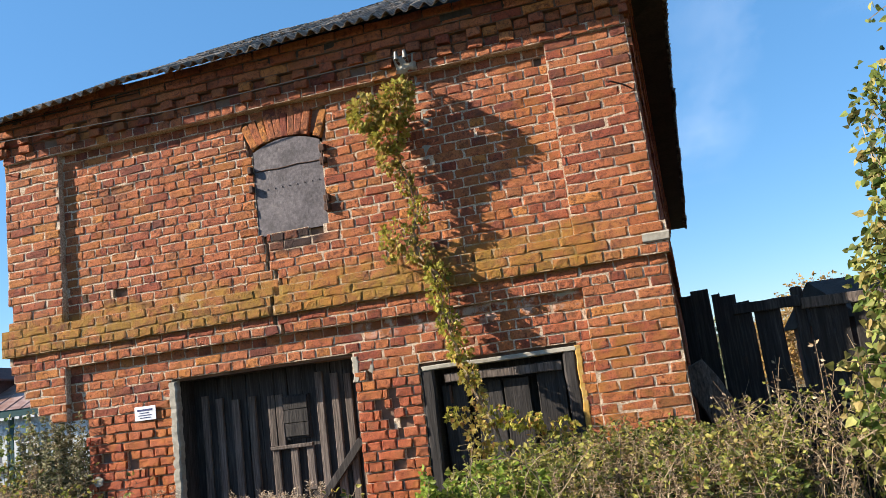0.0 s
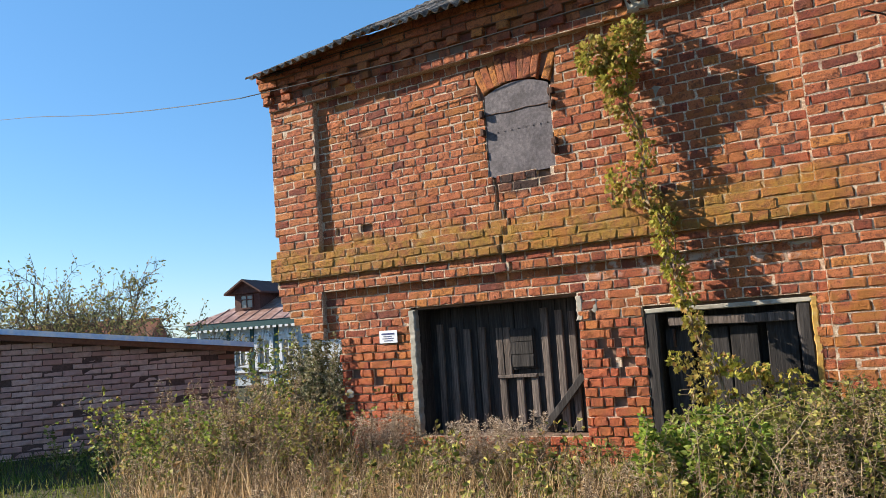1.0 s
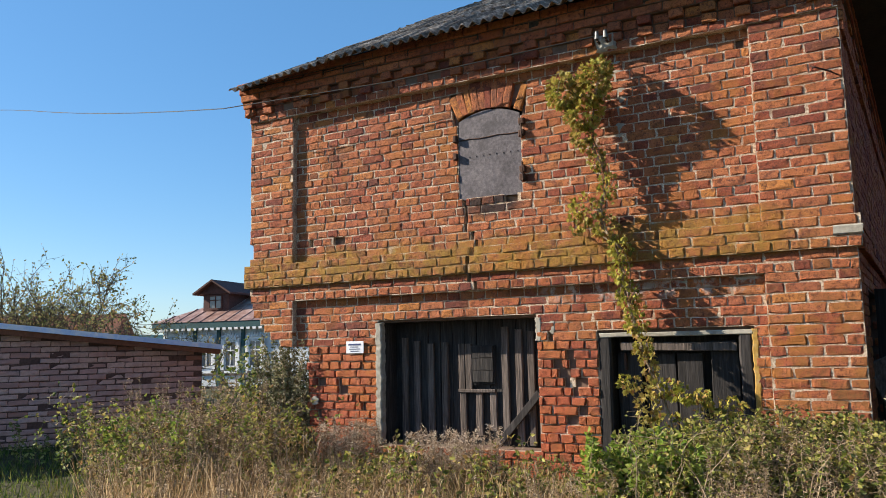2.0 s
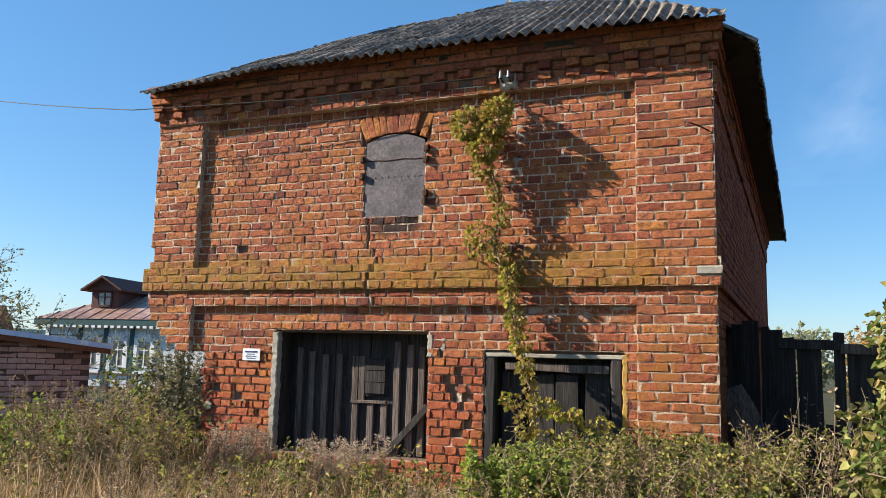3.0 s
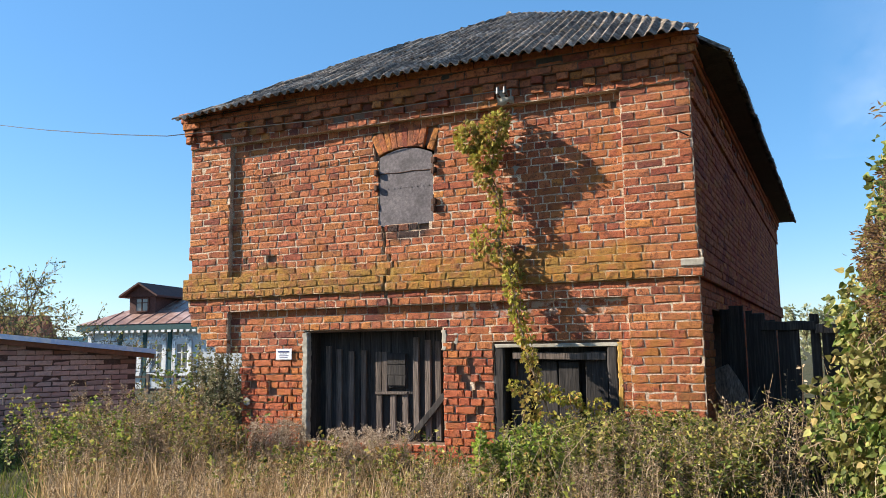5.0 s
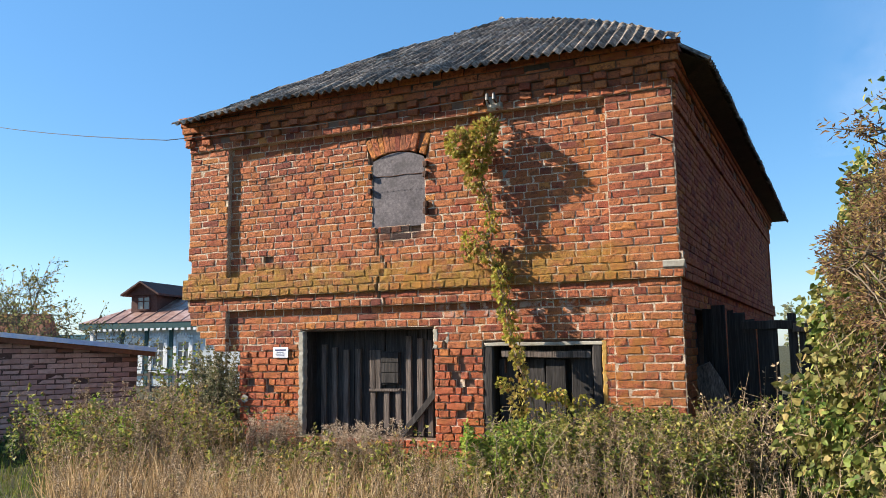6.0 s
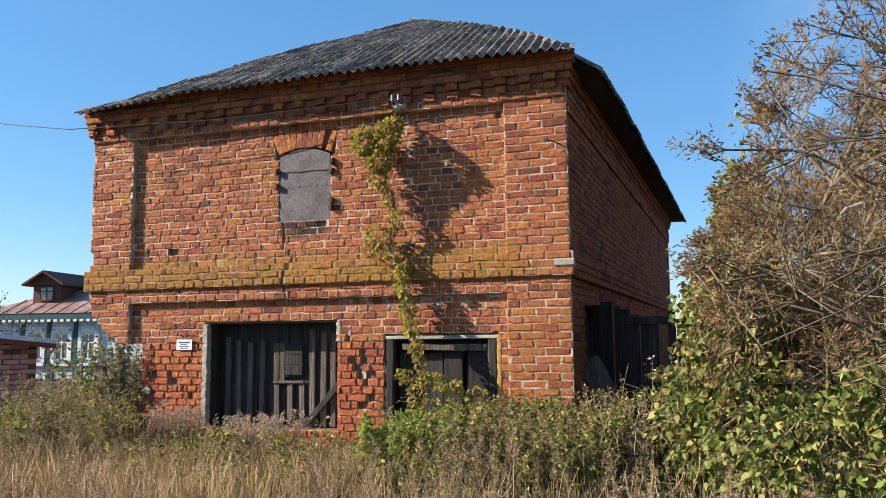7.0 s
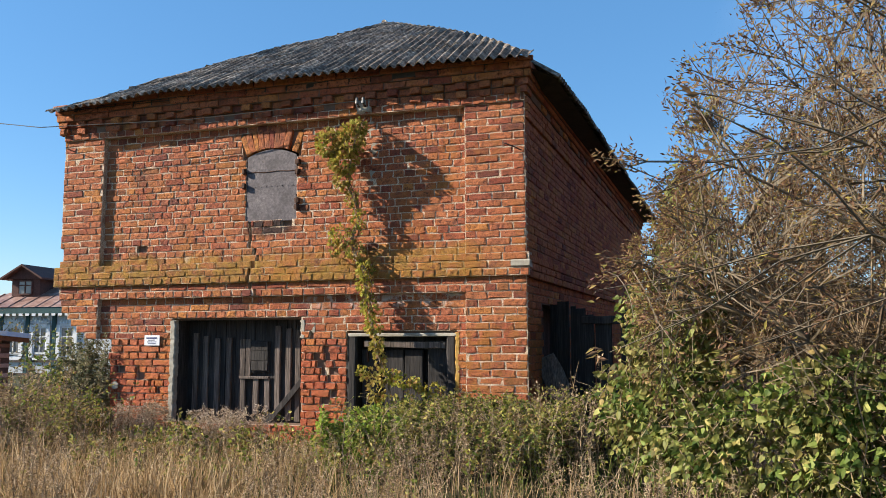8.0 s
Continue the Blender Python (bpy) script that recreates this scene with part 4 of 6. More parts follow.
def build_shed():
    shed = tagged(new("brick_shed"), "low shed of faded pink brick with a sheet-iron roof", "shed")
    L = 7.0
    bm = bmesh.new()
    v = [bm.verts.new(SHED_M @ Vector(p)) for p in ((0, 0.01, 0.2), (-L, 0.01, 0.2), (-L, 0.01, shed_top(-L)), (0, 0.01, shed_top(0)), (0, 4, 0.2), (-L, 4, 0.2), (-L, 4, shed_top(-L)), (0, 4, shed_top(0)))]
    for f in ((0, 1, 2, 3), (7, 6, 5, 4), (0, 3, 7, 4), (1, 5, 6, 2), (3, 2, 6, 7), (0, 4, 5, 1)):
        bm.faces.new([v[i] for i in f])
    wall = part("wall", bm, MORTAR_GREY, shed)
    bm = bmesh.new()
    v = [bm.verts.new(SHED_M @ Vector((x, y, shed_top(x) + dz))) for x in (0.28, -L - 0.2) for y in (-0.22, 4.2) for dz in (0.055, 0.135)]
    for f in ((0, 1, 3, 2), (4, 6, 7, 5), (0, 4, 5, 1), (2, 3, 7, 6), (0, 2, 6, 4), (1, 5, 7, 3)):
        bm.faces.new([v[i] for i in f])
    roof = part("roof", bm, ROOF_SHEET, shed, "weathered sheet-iron roof edge with the sky's blue sheen painted in")
    bm = bmesh.new()
    v = [bm.verts.new(SHED_M @ Vector((x, y, shed_top(x) + dz))) for x in (0.26, -L - 0.18) for y in (-0.19, -0.15) for dz in (-0.03, 0.052)]
    for f in ((0, 1, 3, 2), (4, 6, 7, 5), (0, 4, 5, 1), (2, 3, 7, 6), (0, 2, 6, 4), (1, 5, 7, 3)):
        bm.faces.new([v[i] for i in f])
    part("fascia", bm, RUST_BOARD, roof, "rusty fascia")
    rnd = random.Random(6)
    meshes = []
    for t in range(5):
        vs, fs = TEMPLATES[BRICK_L][t]
        h = Heap()
        h.add(vs * np.array((1.0, 1.6, 1.03)), fs)
        meshes.append((h.mesh("brick", PINK), vs * np.array((1.0, 1.6, 1.03)), fs))
    count = 0
    rest = Heap()
    for r in range(28):
        z = 0.30 + r * 0.088
        x = -(0.135 if r % 2 else 0)
        while x > -L:
            xc = x - 0.135
            if z < shed_top(xc) - 0.03 and rnd.random() > 0.03:
                eaten = 0.015 * rnd.random() if noise.noise((xc * 1.1, z * 2.2, 3.0)) + rnd.uniform(-0.2, 0.2) > 0.12 else 0.0
                m = SHED_M @ pose(xc, rnd.uniform(-0.016, 0.004) + eaten, z, rnd.uniform(-3, 2), rnd.uniform(-1.4, 1.4), rnd.uniform(-1, 1)) @ Matrix.Diagonal((1, 1, rnd.uniform(0.88, 1.03) - 6 * eaten, 1))
                if xc > -0.13:
                    m = SHED_M @ pose(-0.067, 0, z) @ Matrix.Diagonal((0.5, 1, 1, 1))
                t = rnd.randrange(5)
                if count < 300 and z > 0.75 and xc > -5:
                    ob = new("brick", meshes[t][0])
                    ob.parent = wall
                    ob.matrix_basis = m
                    count += 1
                else:
                    rest.many(meshes[t][1], meshes[t][2], [np.array(m)])
            x -= 0.272
    ob = new("brickwork", rest.mesh("brickwork", PINK_JOINED))
    ob.parent = wall
    tagged(ob, kind="stuff")


MORTAR_GREY = plain_mix("shadowy_mortar", [(0.3, (0.06, 0.035, 0.03)), (0.7, (0.17, 0.10, 0.085))], 30, 0.95, 0.7)
build_shed()

# ---- wooden house beyond ----
TIN = plain_mix("rusty_pink_roof_tin", [(0.3, (0.11, 0.06, 0.05)), (0.46, (0.27, 0.16, 0.13)), (0.6, (0.42, 0.29, 0.25))], 3, 0.5, 0.1, metal=0.2)
TEAL = plain_mix("dark_teal_paint", [(0.3, (0.015, 0.05, 0.055)), (0.7, (0.03, 0.10, 0.105))], 12, 0.6, 0.1)
BROWN = plain_mix("brown_dormer_boards", [(0.3, (0.05, 0.025, 0.02)), (0.7, (0.13, 0.06, 0.05))], 12, 0.8, 0.3)
CARVED = plain_mix("white_carved_trim", [(0.3, (0.68, 0.69, 0.70)), (0.7, (0.84, 0.84, 0.84))], 25, 0.7, 0.2)
WALL_BLUE = plain_mix("grey_white_house_wall", [(0.3, (0.50, 0.54, 0.57)), (0.7, (0.68, 0.71, 0.73))], 8, 0.8, 0.3)
GLASS, gnt, gb = material("dark_window_glass", 0.08)
gb.inputs["Base Color"].default_value = (0.16, 0.17, 0.18, 1)
gb.inputs["Specular IOR Level"].default_value = 0.7
HOUSE_M = Matrix.Translation((-26.3, 15.9, 0)) @ pose(0, 0, 0, 0, 0, 9)


def hpart(name, mat, parent, boxes, label=""):
    bm = bmesh.new()
    for bx in boxes:
        box(bm, *bx, HOUSE_M)
    return part(name, bm, mat, parent, label)


def window(parent, x, z, w, hh, y, mat, name="window"):
    win = hpart(name, GLASS, parent, [(x - w / 2, x + w / 2, y - 0.01, y + 0.02, z, z + hh)])
    for bx in ((x - w / 2 - 0.03, x - w / 2 + 0.025, z, z + hh), (x + w / 2 - 0.025, x + w / 2 + 0.03, z, z + hh), (x - w / 2 + 0.025, x + w / 2 - 0.025, z + hh - 0.03, z + hh + 0.03), (x - w / 2 + 0.025, x + w / 2 - 0.025, z - 0.03, z + 0.03), (x - 0.02, x + 0.02, z + 0.03, z + hh - 0.03), (x - w / 2 + 0.025, x - 0.02, z + hh * 0.62, z + hh * 0.62 + 0.035), (x + 0.02, x + w / 2 - 0.025, z + hh * 0.62, z + hh * 0.62 + 0.035)):
        hpart("frame", mat, win, [(bx[0], bx[1], y - 0.035, y + 0.02, bx[2], bx[3])])
    return win


def build_house():
    house = tagged(new("wooden_house"), "single-storey wooden house with carved white window trim and a dormer", "house")
    W, D, EZ = 9.0, 8.0, 3.05
    hpart("wall", WALL_BLUE, house, [(0.35, W - 0.35, 0.35, D - 0.35, 0.1, EZ - 0.05)])
    bm = bmesh.new()
    pts = [(0, 0, EZ), (W, 0, EZ), (W, D, EZ), (0, D, EZ), (3.4, D / 2, 4.75), (W - 3.4, D / 2, 4.75)]
    v = [bm.verts.new(HOUSE_M @ Vector(p)) for p in pts]
    for f in ((0, 1, 5, 4), (1, 2, 5), (2, 3, 4, 5), (3, 0, 4), (3, 2, 1, 0)):
        bm.faces.new([v[i] for i in f])
    roof = part("roof", bm, TIN, house, "faded rusty pink standing-seam tin roof")
    for i in range(1, 15):
        x = i * 0.6
        t = min(1.0, x / 3.4, (W - x) / 3.4)
        bm = bmesh.new()
        tube(bm, [HOUSE_M @ Vector((x, 0.0, EZ + 0.01)), HOUSE_M @ Vector((x, D / 2 * t, EZ + 1.7 * t + 0.02))], 0.022, 0.022, 4)
        part("seam", bm, TIN, roof)
    hpart("eave_board", TEAL, house, [(0.02, W - 0.02, 0.02, 0.3, EZ - 0.26, EZ - 0.012)], "dark teal eave board")
    for i in range(30):
        hpart("trim_tooth", CARVED, house, [(0.1 + i * 0.28, 0.26 + i * 0.28, 0.0, 0.018, EZ - 0.34, EZ - 0.25)], "white carved tooth")
    for x in (0.38, 1.86, 3.0, 4.15):
        hpart("corner_board", TEAL if x > 1 else CARVED, house, [(x, x + 0.16, 0.29, 0.345, 0.3, EZ - 0.27)])
    for x in (1.37, 2.5, 3.65, 4.8):
        win = window(house, x, 1.25, 0.52, 1.0, 0.335, CARVED)
        for bx in ((x - 0.44, x - 0.295, 1.1, 2.35), (x + 0.295, x + 0.44, 1.1, 2.35), (x - 0.29, x + 0.29, 2.285, 2.42), (x - 0.4, x + 0.4, 0.92, 1.09)):
            hpart("carved_trim", CARVED, win, [(bx[0], bx[1], 0.27, 0.33, bx[2], bx[3])])
        for k in range(-3, 4):
            bm = bmesh.new()
            hh = 0.24 - 0.05 * abs(k)
            tube(bm, [HOUSE_M @ Vector((x + k * 0.12, 0.30, 2.42)), HOUSE_M @ Vector((x + k * 0.12, 0.30, 2.42 + hh * 0.6)), HOUSE_M @ Vector((x + k * 0.12, 0.30, 2.42 + hh))], 0.075, 0.02, 6)
            part("finial", bm, CARVED, win)
    # dormer
    dx, dw = 2.35, 0.62
    dorm = hpart("dormer", BROWN, house, [(dx - dw, dx + dw, 1.1, 3.6, 3.45, 4.35)], "small gabled dormer with brown boarding")
    bm = bmesh.new()
    for side in (-1, 1):
        v = [bm.verts.new(HOUSE_M @ Vector(p)) for p in ((dx + side * (dw + 0.3), 0.75, 4.2), (dx, 0.75, 4.75), (dx, 3.9, 4.75), (dx + side * (dw + 0.3), 3.9, 4.2), (dx + side * (dw + 0.3), 0.75, 4.28), (dx, 0.75, 4.83), (dx, 3.9, 4.83), (dx + side * (dw + 0.3), 3.9, 4.28))]
        for f in ((0, 1, 2, 3), (4, 7, 6, 5), (0, 4, 5, 1), (3, 2, 6, 7), (0, 3, 7, 4)):
            bm.faces.new([v[i] for i in f])
    part("dormer_roof", bm, BROWN, dorm, "dark rusty dormer roof")
    bm = bmesh.new()
    v = [bm.verts.new(HOUSE_M @ Vector(p)) for p in ((dx - dw - 0.2, 1.0, 4.24), (dx + dw + 0.2, 1.0, 4.24), (dx, 1.0, 4.74), (dx - dw - 0.2, 1.2, 4.24), (dx + dw + 0.2, 1.2, 4.24), (dx, 1.2, 4.74))]
    for f in ((0, 1, 2), (5, 4, 3), (0, 2, 5, 3), (1, 4, 5, 2), (0, 3, 4, 1)):
        bm.faces.new([v[i] for i in f])
    part("gable", bm, BROWN, dorm)
    win = window(dorm, dx, 3.62, 0.6, 0.55, 1.08, BROWN, "dormer_window")
    # low garden fence before the house
    fence = tagged(new("garden_fence"), "low weathered garden fence before the wooden house", "fence")
    for i in range(9):
        hpart("post", WOOD_GREY, fence, [(i * 1.1 - 1, i * 1.1 - 0.9, -3.1, -3.0, 0.1, 1.15)])
    for z in (0.55, 1.0):
        hpart("rail", WOOD_GREY, fence, [(-1.2, 8.2, -2.99, -2.95, z, z + 0.08)])


build_house()


def far_building(name, label, m, w, d, wall_h, ridge, mat_roof):
    ob = tagged(new(name), label, "building")
    bm = bmesh.new()
    box(bm, 0.2, w - 0.2, 0.2, d - 0.2, 0.1, wall_h, m)
    part("wall", bm, BROWN, ob)
    bm = bmesh.new()
    v = [bm.verts.new(m @ Vector(p)) for p in ((0, 0, wall_h - 0.1), (w, 0, wall_h - 0.1), (w, d, wall_h - 0.1), (0, d, wall_h - 0.1), (0, d / 2, ridge), (w, d / 2, ridge))]
    for f in ((0, 1, 5, 4), (2, 3, 4, 5), (3, 0, 4), (1, 2, 5), (3, 2, 1, 0)):
        bm.faces.new([v[i] for i in f])
    part("roof", bm, mat_roof, ob)


far_building("far_house", "distant house with a dark red roof behind bare shrubs", Matrix.Translation((-32.5, 11.2, 0)) @ pose(0, 0, 0, 0, 0, 35), 6.0, 6.0, 1.8, 3.6, RUST_BOARD)
far_building("outbuilding", "low outbuilding with a dark green roof", Matrix.Translation((-31.0, 15.4, 0)) @ pose(0, 0, 0, 0, 0, 40), 4.5, 4.0, 2.3, 2.7, TEAL)
# added out of view: keeps sky light off the barn's long side
far_building("sky_blocking_barn", "unseen dark barn added to block sky light from the side wall", Matrix.Translation((7.6, -3.0, 0)), 6.0, 16.0, 6.0, 8.0, UNDER)
far_building("small_shed", "small shed with a dark felt roof behind the fence", Matrix.Translation((3.25, 8.5, 0)) @ pose(0, 0, 0, 0, 0, 8), 4.0, 4.5, 2.2, 2.95, UNDER)


# ---- plants ----
def leaf_material(name, stops, rough=0.6, through_light=0.35):
    m, nt, b = material(name, rough)
    rnd = node(nt, "ShaderNodeNewGeometry").outputs["Random Per Island"]
    col = ramp(nt, rnd, stops)
    f = grain(nt, place(nt), 60, 3, 0.6)
    col = blend(nt, ramp(nt, f, [(0.4, 0.0), (0.8, 0.25)]), col, (0.18, 0.12, 0.04))
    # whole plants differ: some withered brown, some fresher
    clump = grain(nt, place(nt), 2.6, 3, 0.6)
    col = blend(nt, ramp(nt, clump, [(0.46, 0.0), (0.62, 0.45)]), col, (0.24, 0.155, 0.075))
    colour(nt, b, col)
    b.inputs["Specular IOR Level"].default_value = 0.25
    t = node(nt, "ShaderNodeBsdfTranslucent")
    nt.links.new(col, t.inputs["Color"])
    mix = node(nt, "ShaderNodeMixShader")
    mix.inputs[0].default_value = through_light
    nt.links.new(b.outputs[0], mix.inputs[1])
    nt.links.new(t.outputs[0], mix.inputs[2])
    nt.links.new(mix.outputs[0], nt.nodes["Material Output"].inputs[0])
    return m


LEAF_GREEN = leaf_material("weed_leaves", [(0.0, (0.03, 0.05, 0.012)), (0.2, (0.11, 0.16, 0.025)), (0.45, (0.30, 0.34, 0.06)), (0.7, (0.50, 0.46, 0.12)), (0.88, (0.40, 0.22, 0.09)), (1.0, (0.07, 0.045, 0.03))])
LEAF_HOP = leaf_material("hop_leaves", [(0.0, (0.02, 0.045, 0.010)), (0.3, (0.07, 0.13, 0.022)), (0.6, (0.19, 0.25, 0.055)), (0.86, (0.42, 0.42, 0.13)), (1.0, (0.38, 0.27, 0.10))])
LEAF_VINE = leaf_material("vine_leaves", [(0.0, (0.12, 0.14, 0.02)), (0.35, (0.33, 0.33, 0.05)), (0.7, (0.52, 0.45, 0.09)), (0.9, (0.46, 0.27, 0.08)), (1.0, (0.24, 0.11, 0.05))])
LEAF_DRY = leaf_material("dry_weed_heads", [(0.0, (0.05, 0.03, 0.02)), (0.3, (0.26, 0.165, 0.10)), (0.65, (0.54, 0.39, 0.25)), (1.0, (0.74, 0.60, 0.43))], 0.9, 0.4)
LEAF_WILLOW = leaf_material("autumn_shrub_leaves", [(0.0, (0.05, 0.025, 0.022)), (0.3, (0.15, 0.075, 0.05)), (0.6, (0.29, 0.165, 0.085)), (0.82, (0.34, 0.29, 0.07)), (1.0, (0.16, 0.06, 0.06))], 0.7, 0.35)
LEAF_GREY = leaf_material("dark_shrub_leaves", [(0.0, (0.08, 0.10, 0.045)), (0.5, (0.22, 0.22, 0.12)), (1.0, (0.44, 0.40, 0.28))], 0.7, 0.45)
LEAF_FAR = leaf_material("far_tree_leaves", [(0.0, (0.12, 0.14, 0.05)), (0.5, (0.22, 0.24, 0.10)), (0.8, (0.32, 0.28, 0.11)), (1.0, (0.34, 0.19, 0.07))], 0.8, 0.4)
# far willows: leaf colour lightened to give the look of distance haze
LEAF_HAZED = leaf_material("haze_paled_willow_leaves", [(0.0, (0.24, 0.28, 0.16)), (0.5, (0.36, 0.40, 0.24)), (1.0, (0.46, 0.46, 0.28))], 0.8, 0.5)
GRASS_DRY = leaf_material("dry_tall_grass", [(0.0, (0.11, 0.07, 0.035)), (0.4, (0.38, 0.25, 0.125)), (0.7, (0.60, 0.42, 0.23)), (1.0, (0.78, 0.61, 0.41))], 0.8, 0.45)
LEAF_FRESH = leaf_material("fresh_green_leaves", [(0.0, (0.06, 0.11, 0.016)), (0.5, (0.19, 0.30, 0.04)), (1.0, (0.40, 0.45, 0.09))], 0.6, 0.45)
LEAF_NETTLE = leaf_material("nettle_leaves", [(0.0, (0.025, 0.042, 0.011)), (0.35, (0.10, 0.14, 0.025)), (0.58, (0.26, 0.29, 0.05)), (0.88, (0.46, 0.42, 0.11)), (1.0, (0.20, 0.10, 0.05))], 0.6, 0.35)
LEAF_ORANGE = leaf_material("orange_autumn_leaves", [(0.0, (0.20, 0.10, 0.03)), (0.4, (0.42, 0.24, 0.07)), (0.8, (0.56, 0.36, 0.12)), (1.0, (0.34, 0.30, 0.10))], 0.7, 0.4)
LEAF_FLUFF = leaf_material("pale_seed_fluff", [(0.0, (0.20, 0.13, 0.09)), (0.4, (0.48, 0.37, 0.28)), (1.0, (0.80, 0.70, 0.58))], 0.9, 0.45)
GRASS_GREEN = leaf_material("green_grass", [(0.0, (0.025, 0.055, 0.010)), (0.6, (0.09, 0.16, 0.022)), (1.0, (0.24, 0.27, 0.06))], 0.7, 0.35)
STALK = plain_mix("weed_stalks", [(0.32, (0.05, 0.032, 0.022)), (0.46, (0.15, 0.105, 0.065)), (0.58, (0.34, 0.26, 0.17)), (0.7, (0.52, 0.43, 0.31))], 7, 0.9, 0.2)
BARK = plain_mix("grey_shrub_bark", [(0.3, (0.045, 0.034, 0.026)), (0.5, (0.115, 0.09, 0.062)), (0.66, (0.24, 0.19, 0.13)), (0.74, (0.34, 0.23, 0.06))], 14, 0.9, 0.4)

LEAF = (np.array([(0, 0, 0), (-0.30, 0.38, 0.07), (0, 0.45, -0.03), (0.30, 0.38, 0.07), (-0.20, 0.72, 0.03), (0.20, 0.72, 0.03), (0, 1.0, -0.10)]), np.array([(0, 2, 1), (0, 3, 2), (1, 2, 4), (2, 3, 5), (4, 2, 6), (2, 5, 6)]))
LOBED = (np.array([(0, 0, 0), (-0.42, 0.10, 0.04), (-0.30, 0.38, 0.06), (-0.48, 0.62, -0.02), (-0.16, 0.62, 0.02), (0, 1.0, -0.12), (0.16, 0.62, 0.02), (0.48, 0.62, -0.02), (0.30, 0.38, 0.06), (0.42, 0.10, 0.04), (0, 0.4, -0.04)]), np.array([(0, 10, 1), (1, 10, 2), (2, 10, 3), (3, 10, 4), (4, 10, 5), (5, 10, 6), (6, 10, 7), (7, 10, 8), (8, 10, 9), (9, 10, 0)]))
NARROW = (np.array([(0, 0, 0), (-0.10, 0.4, 0.03), (0, 0.45, -0.01), (0.10, 0.4, 0.03), (0, 1.0, -0.08)]), np.array([(0, 2, 1), (0, 3, 2), (1, 2, 4), (2, 3, 4)]))
OVAL = (np.array([(0, 0, 0), (-0.15, 0.45, 0.05), (0, 0.45, -0.02), (0.15, 0.45, 0.05), (0, 1.0, -0.12)]), np.array([(0, 2, 1), (0, 3, 2), (1, 2, 4), (2, 3, 4)]))
BROAD = (np.array([(0, 0, 0), (-0.30, -0.06, 0.03), (-0.44, 0.22, 0.07), (-0.30, 0.58, 0.04), (0, 1.0, -0.14), (0.30, 0.58, 0.04), (0.44, 0.22, 0.07), (0.30, -0.06, 0.03), (0, 0.4, -0.05)]), np.array([(0, 8, 1), (1, 8, 2), (2, 8, 3), (3, 8, 4), (4, 8, 5), (5, 8, 6), (6, 8, 7), (7, 8, 0)]))
BLADE = (np.array([(-0.5, 0, 0), (0.5, 0, 0), (-0.4, 0.03, 0.4), (0.4, 0.03, 0.4), (-0.25, 0.12, 0.75), (0.25, 0.12, 0.75), (0, 0.28, 1.0)]), np.array([(0, 1, 3), (0, 3, 2), (2, 3, 5), (2, 5, 4), (4, 5, 6)]))


def aim(rng, pos, way, size, jitter=0.5):
    """Matrices that turn a leaf's y towards way, with a random roll."""
    way = np.asarray(way, float) + rng.normal(0, jitter, (len(pos), 3))
    y = way / np.linalg.norm(way, axis=1)[:, None]
    r = rng.normal(0, 1, (len(pos), 3))
    r[:, 2] *= 0.4
    x = np.cross(y, r)
    x /= np.linalg.norm(x, axis=1)[:, None] + 1e-9
    z = np.cross(x, y)
    m = np.zeros((len(pos), 4, 4))
    s = np.broadcast_to(np.asarray(size, float), (len(pos),))[:, None]
    m[:, :3, 0], m[:, :3, 1], m[:, :3, 2] = x * s, y * s, z * s
    m[:, :3, 3] = pos
    m[:, 3, 3] = 1
    return m


def rods(h, a, b, ra, rb):
    """Three-sided bars from a to b, many at once."""
    a, b = np.asarray(a, float), np.asarray(b, float)
    k = len(a)
    if not k:
        return
    d = b - a
    d /= np.linalg.norm(d, axis=1)[:, None] + 1e-9
    u = np.cross(d, np.array((0.31, 0.83, 0.46)))
    u /= np.linalg.norm(u, axis=1)[:, None] + 1e-9
    w = np.cross(d, u)
    ra, rb = np.broadcast_to(np.asarray(ra, float), (k,))[:, None], np.broadcast_to(np.asarray(rb, float), (k,))[:, None]
    ring = []
    for c, r in ((a, ra), (b, rb)):
        for g in (0, 2.094, 4.189):
            ring.append(c + r * (u * math.cos(g) + w * math.sin(g)))
    vs = np.stack(ring, 1).reshape(-1, 3)
    base = (np.arange(k) * 6)[:, None, None]
    fs = (np.array([(0, 1, 4), (0, 4, 3), (1, 2, 5), (1, 5, 4), (2, 0, 3), (2, 3, 5)])[None] + base).reshape(-1, 3)
    h.add(vs, fs)


def grounds(x, y):
    return np.array([ground_z(a, b) for a, b in zip(x, y)])


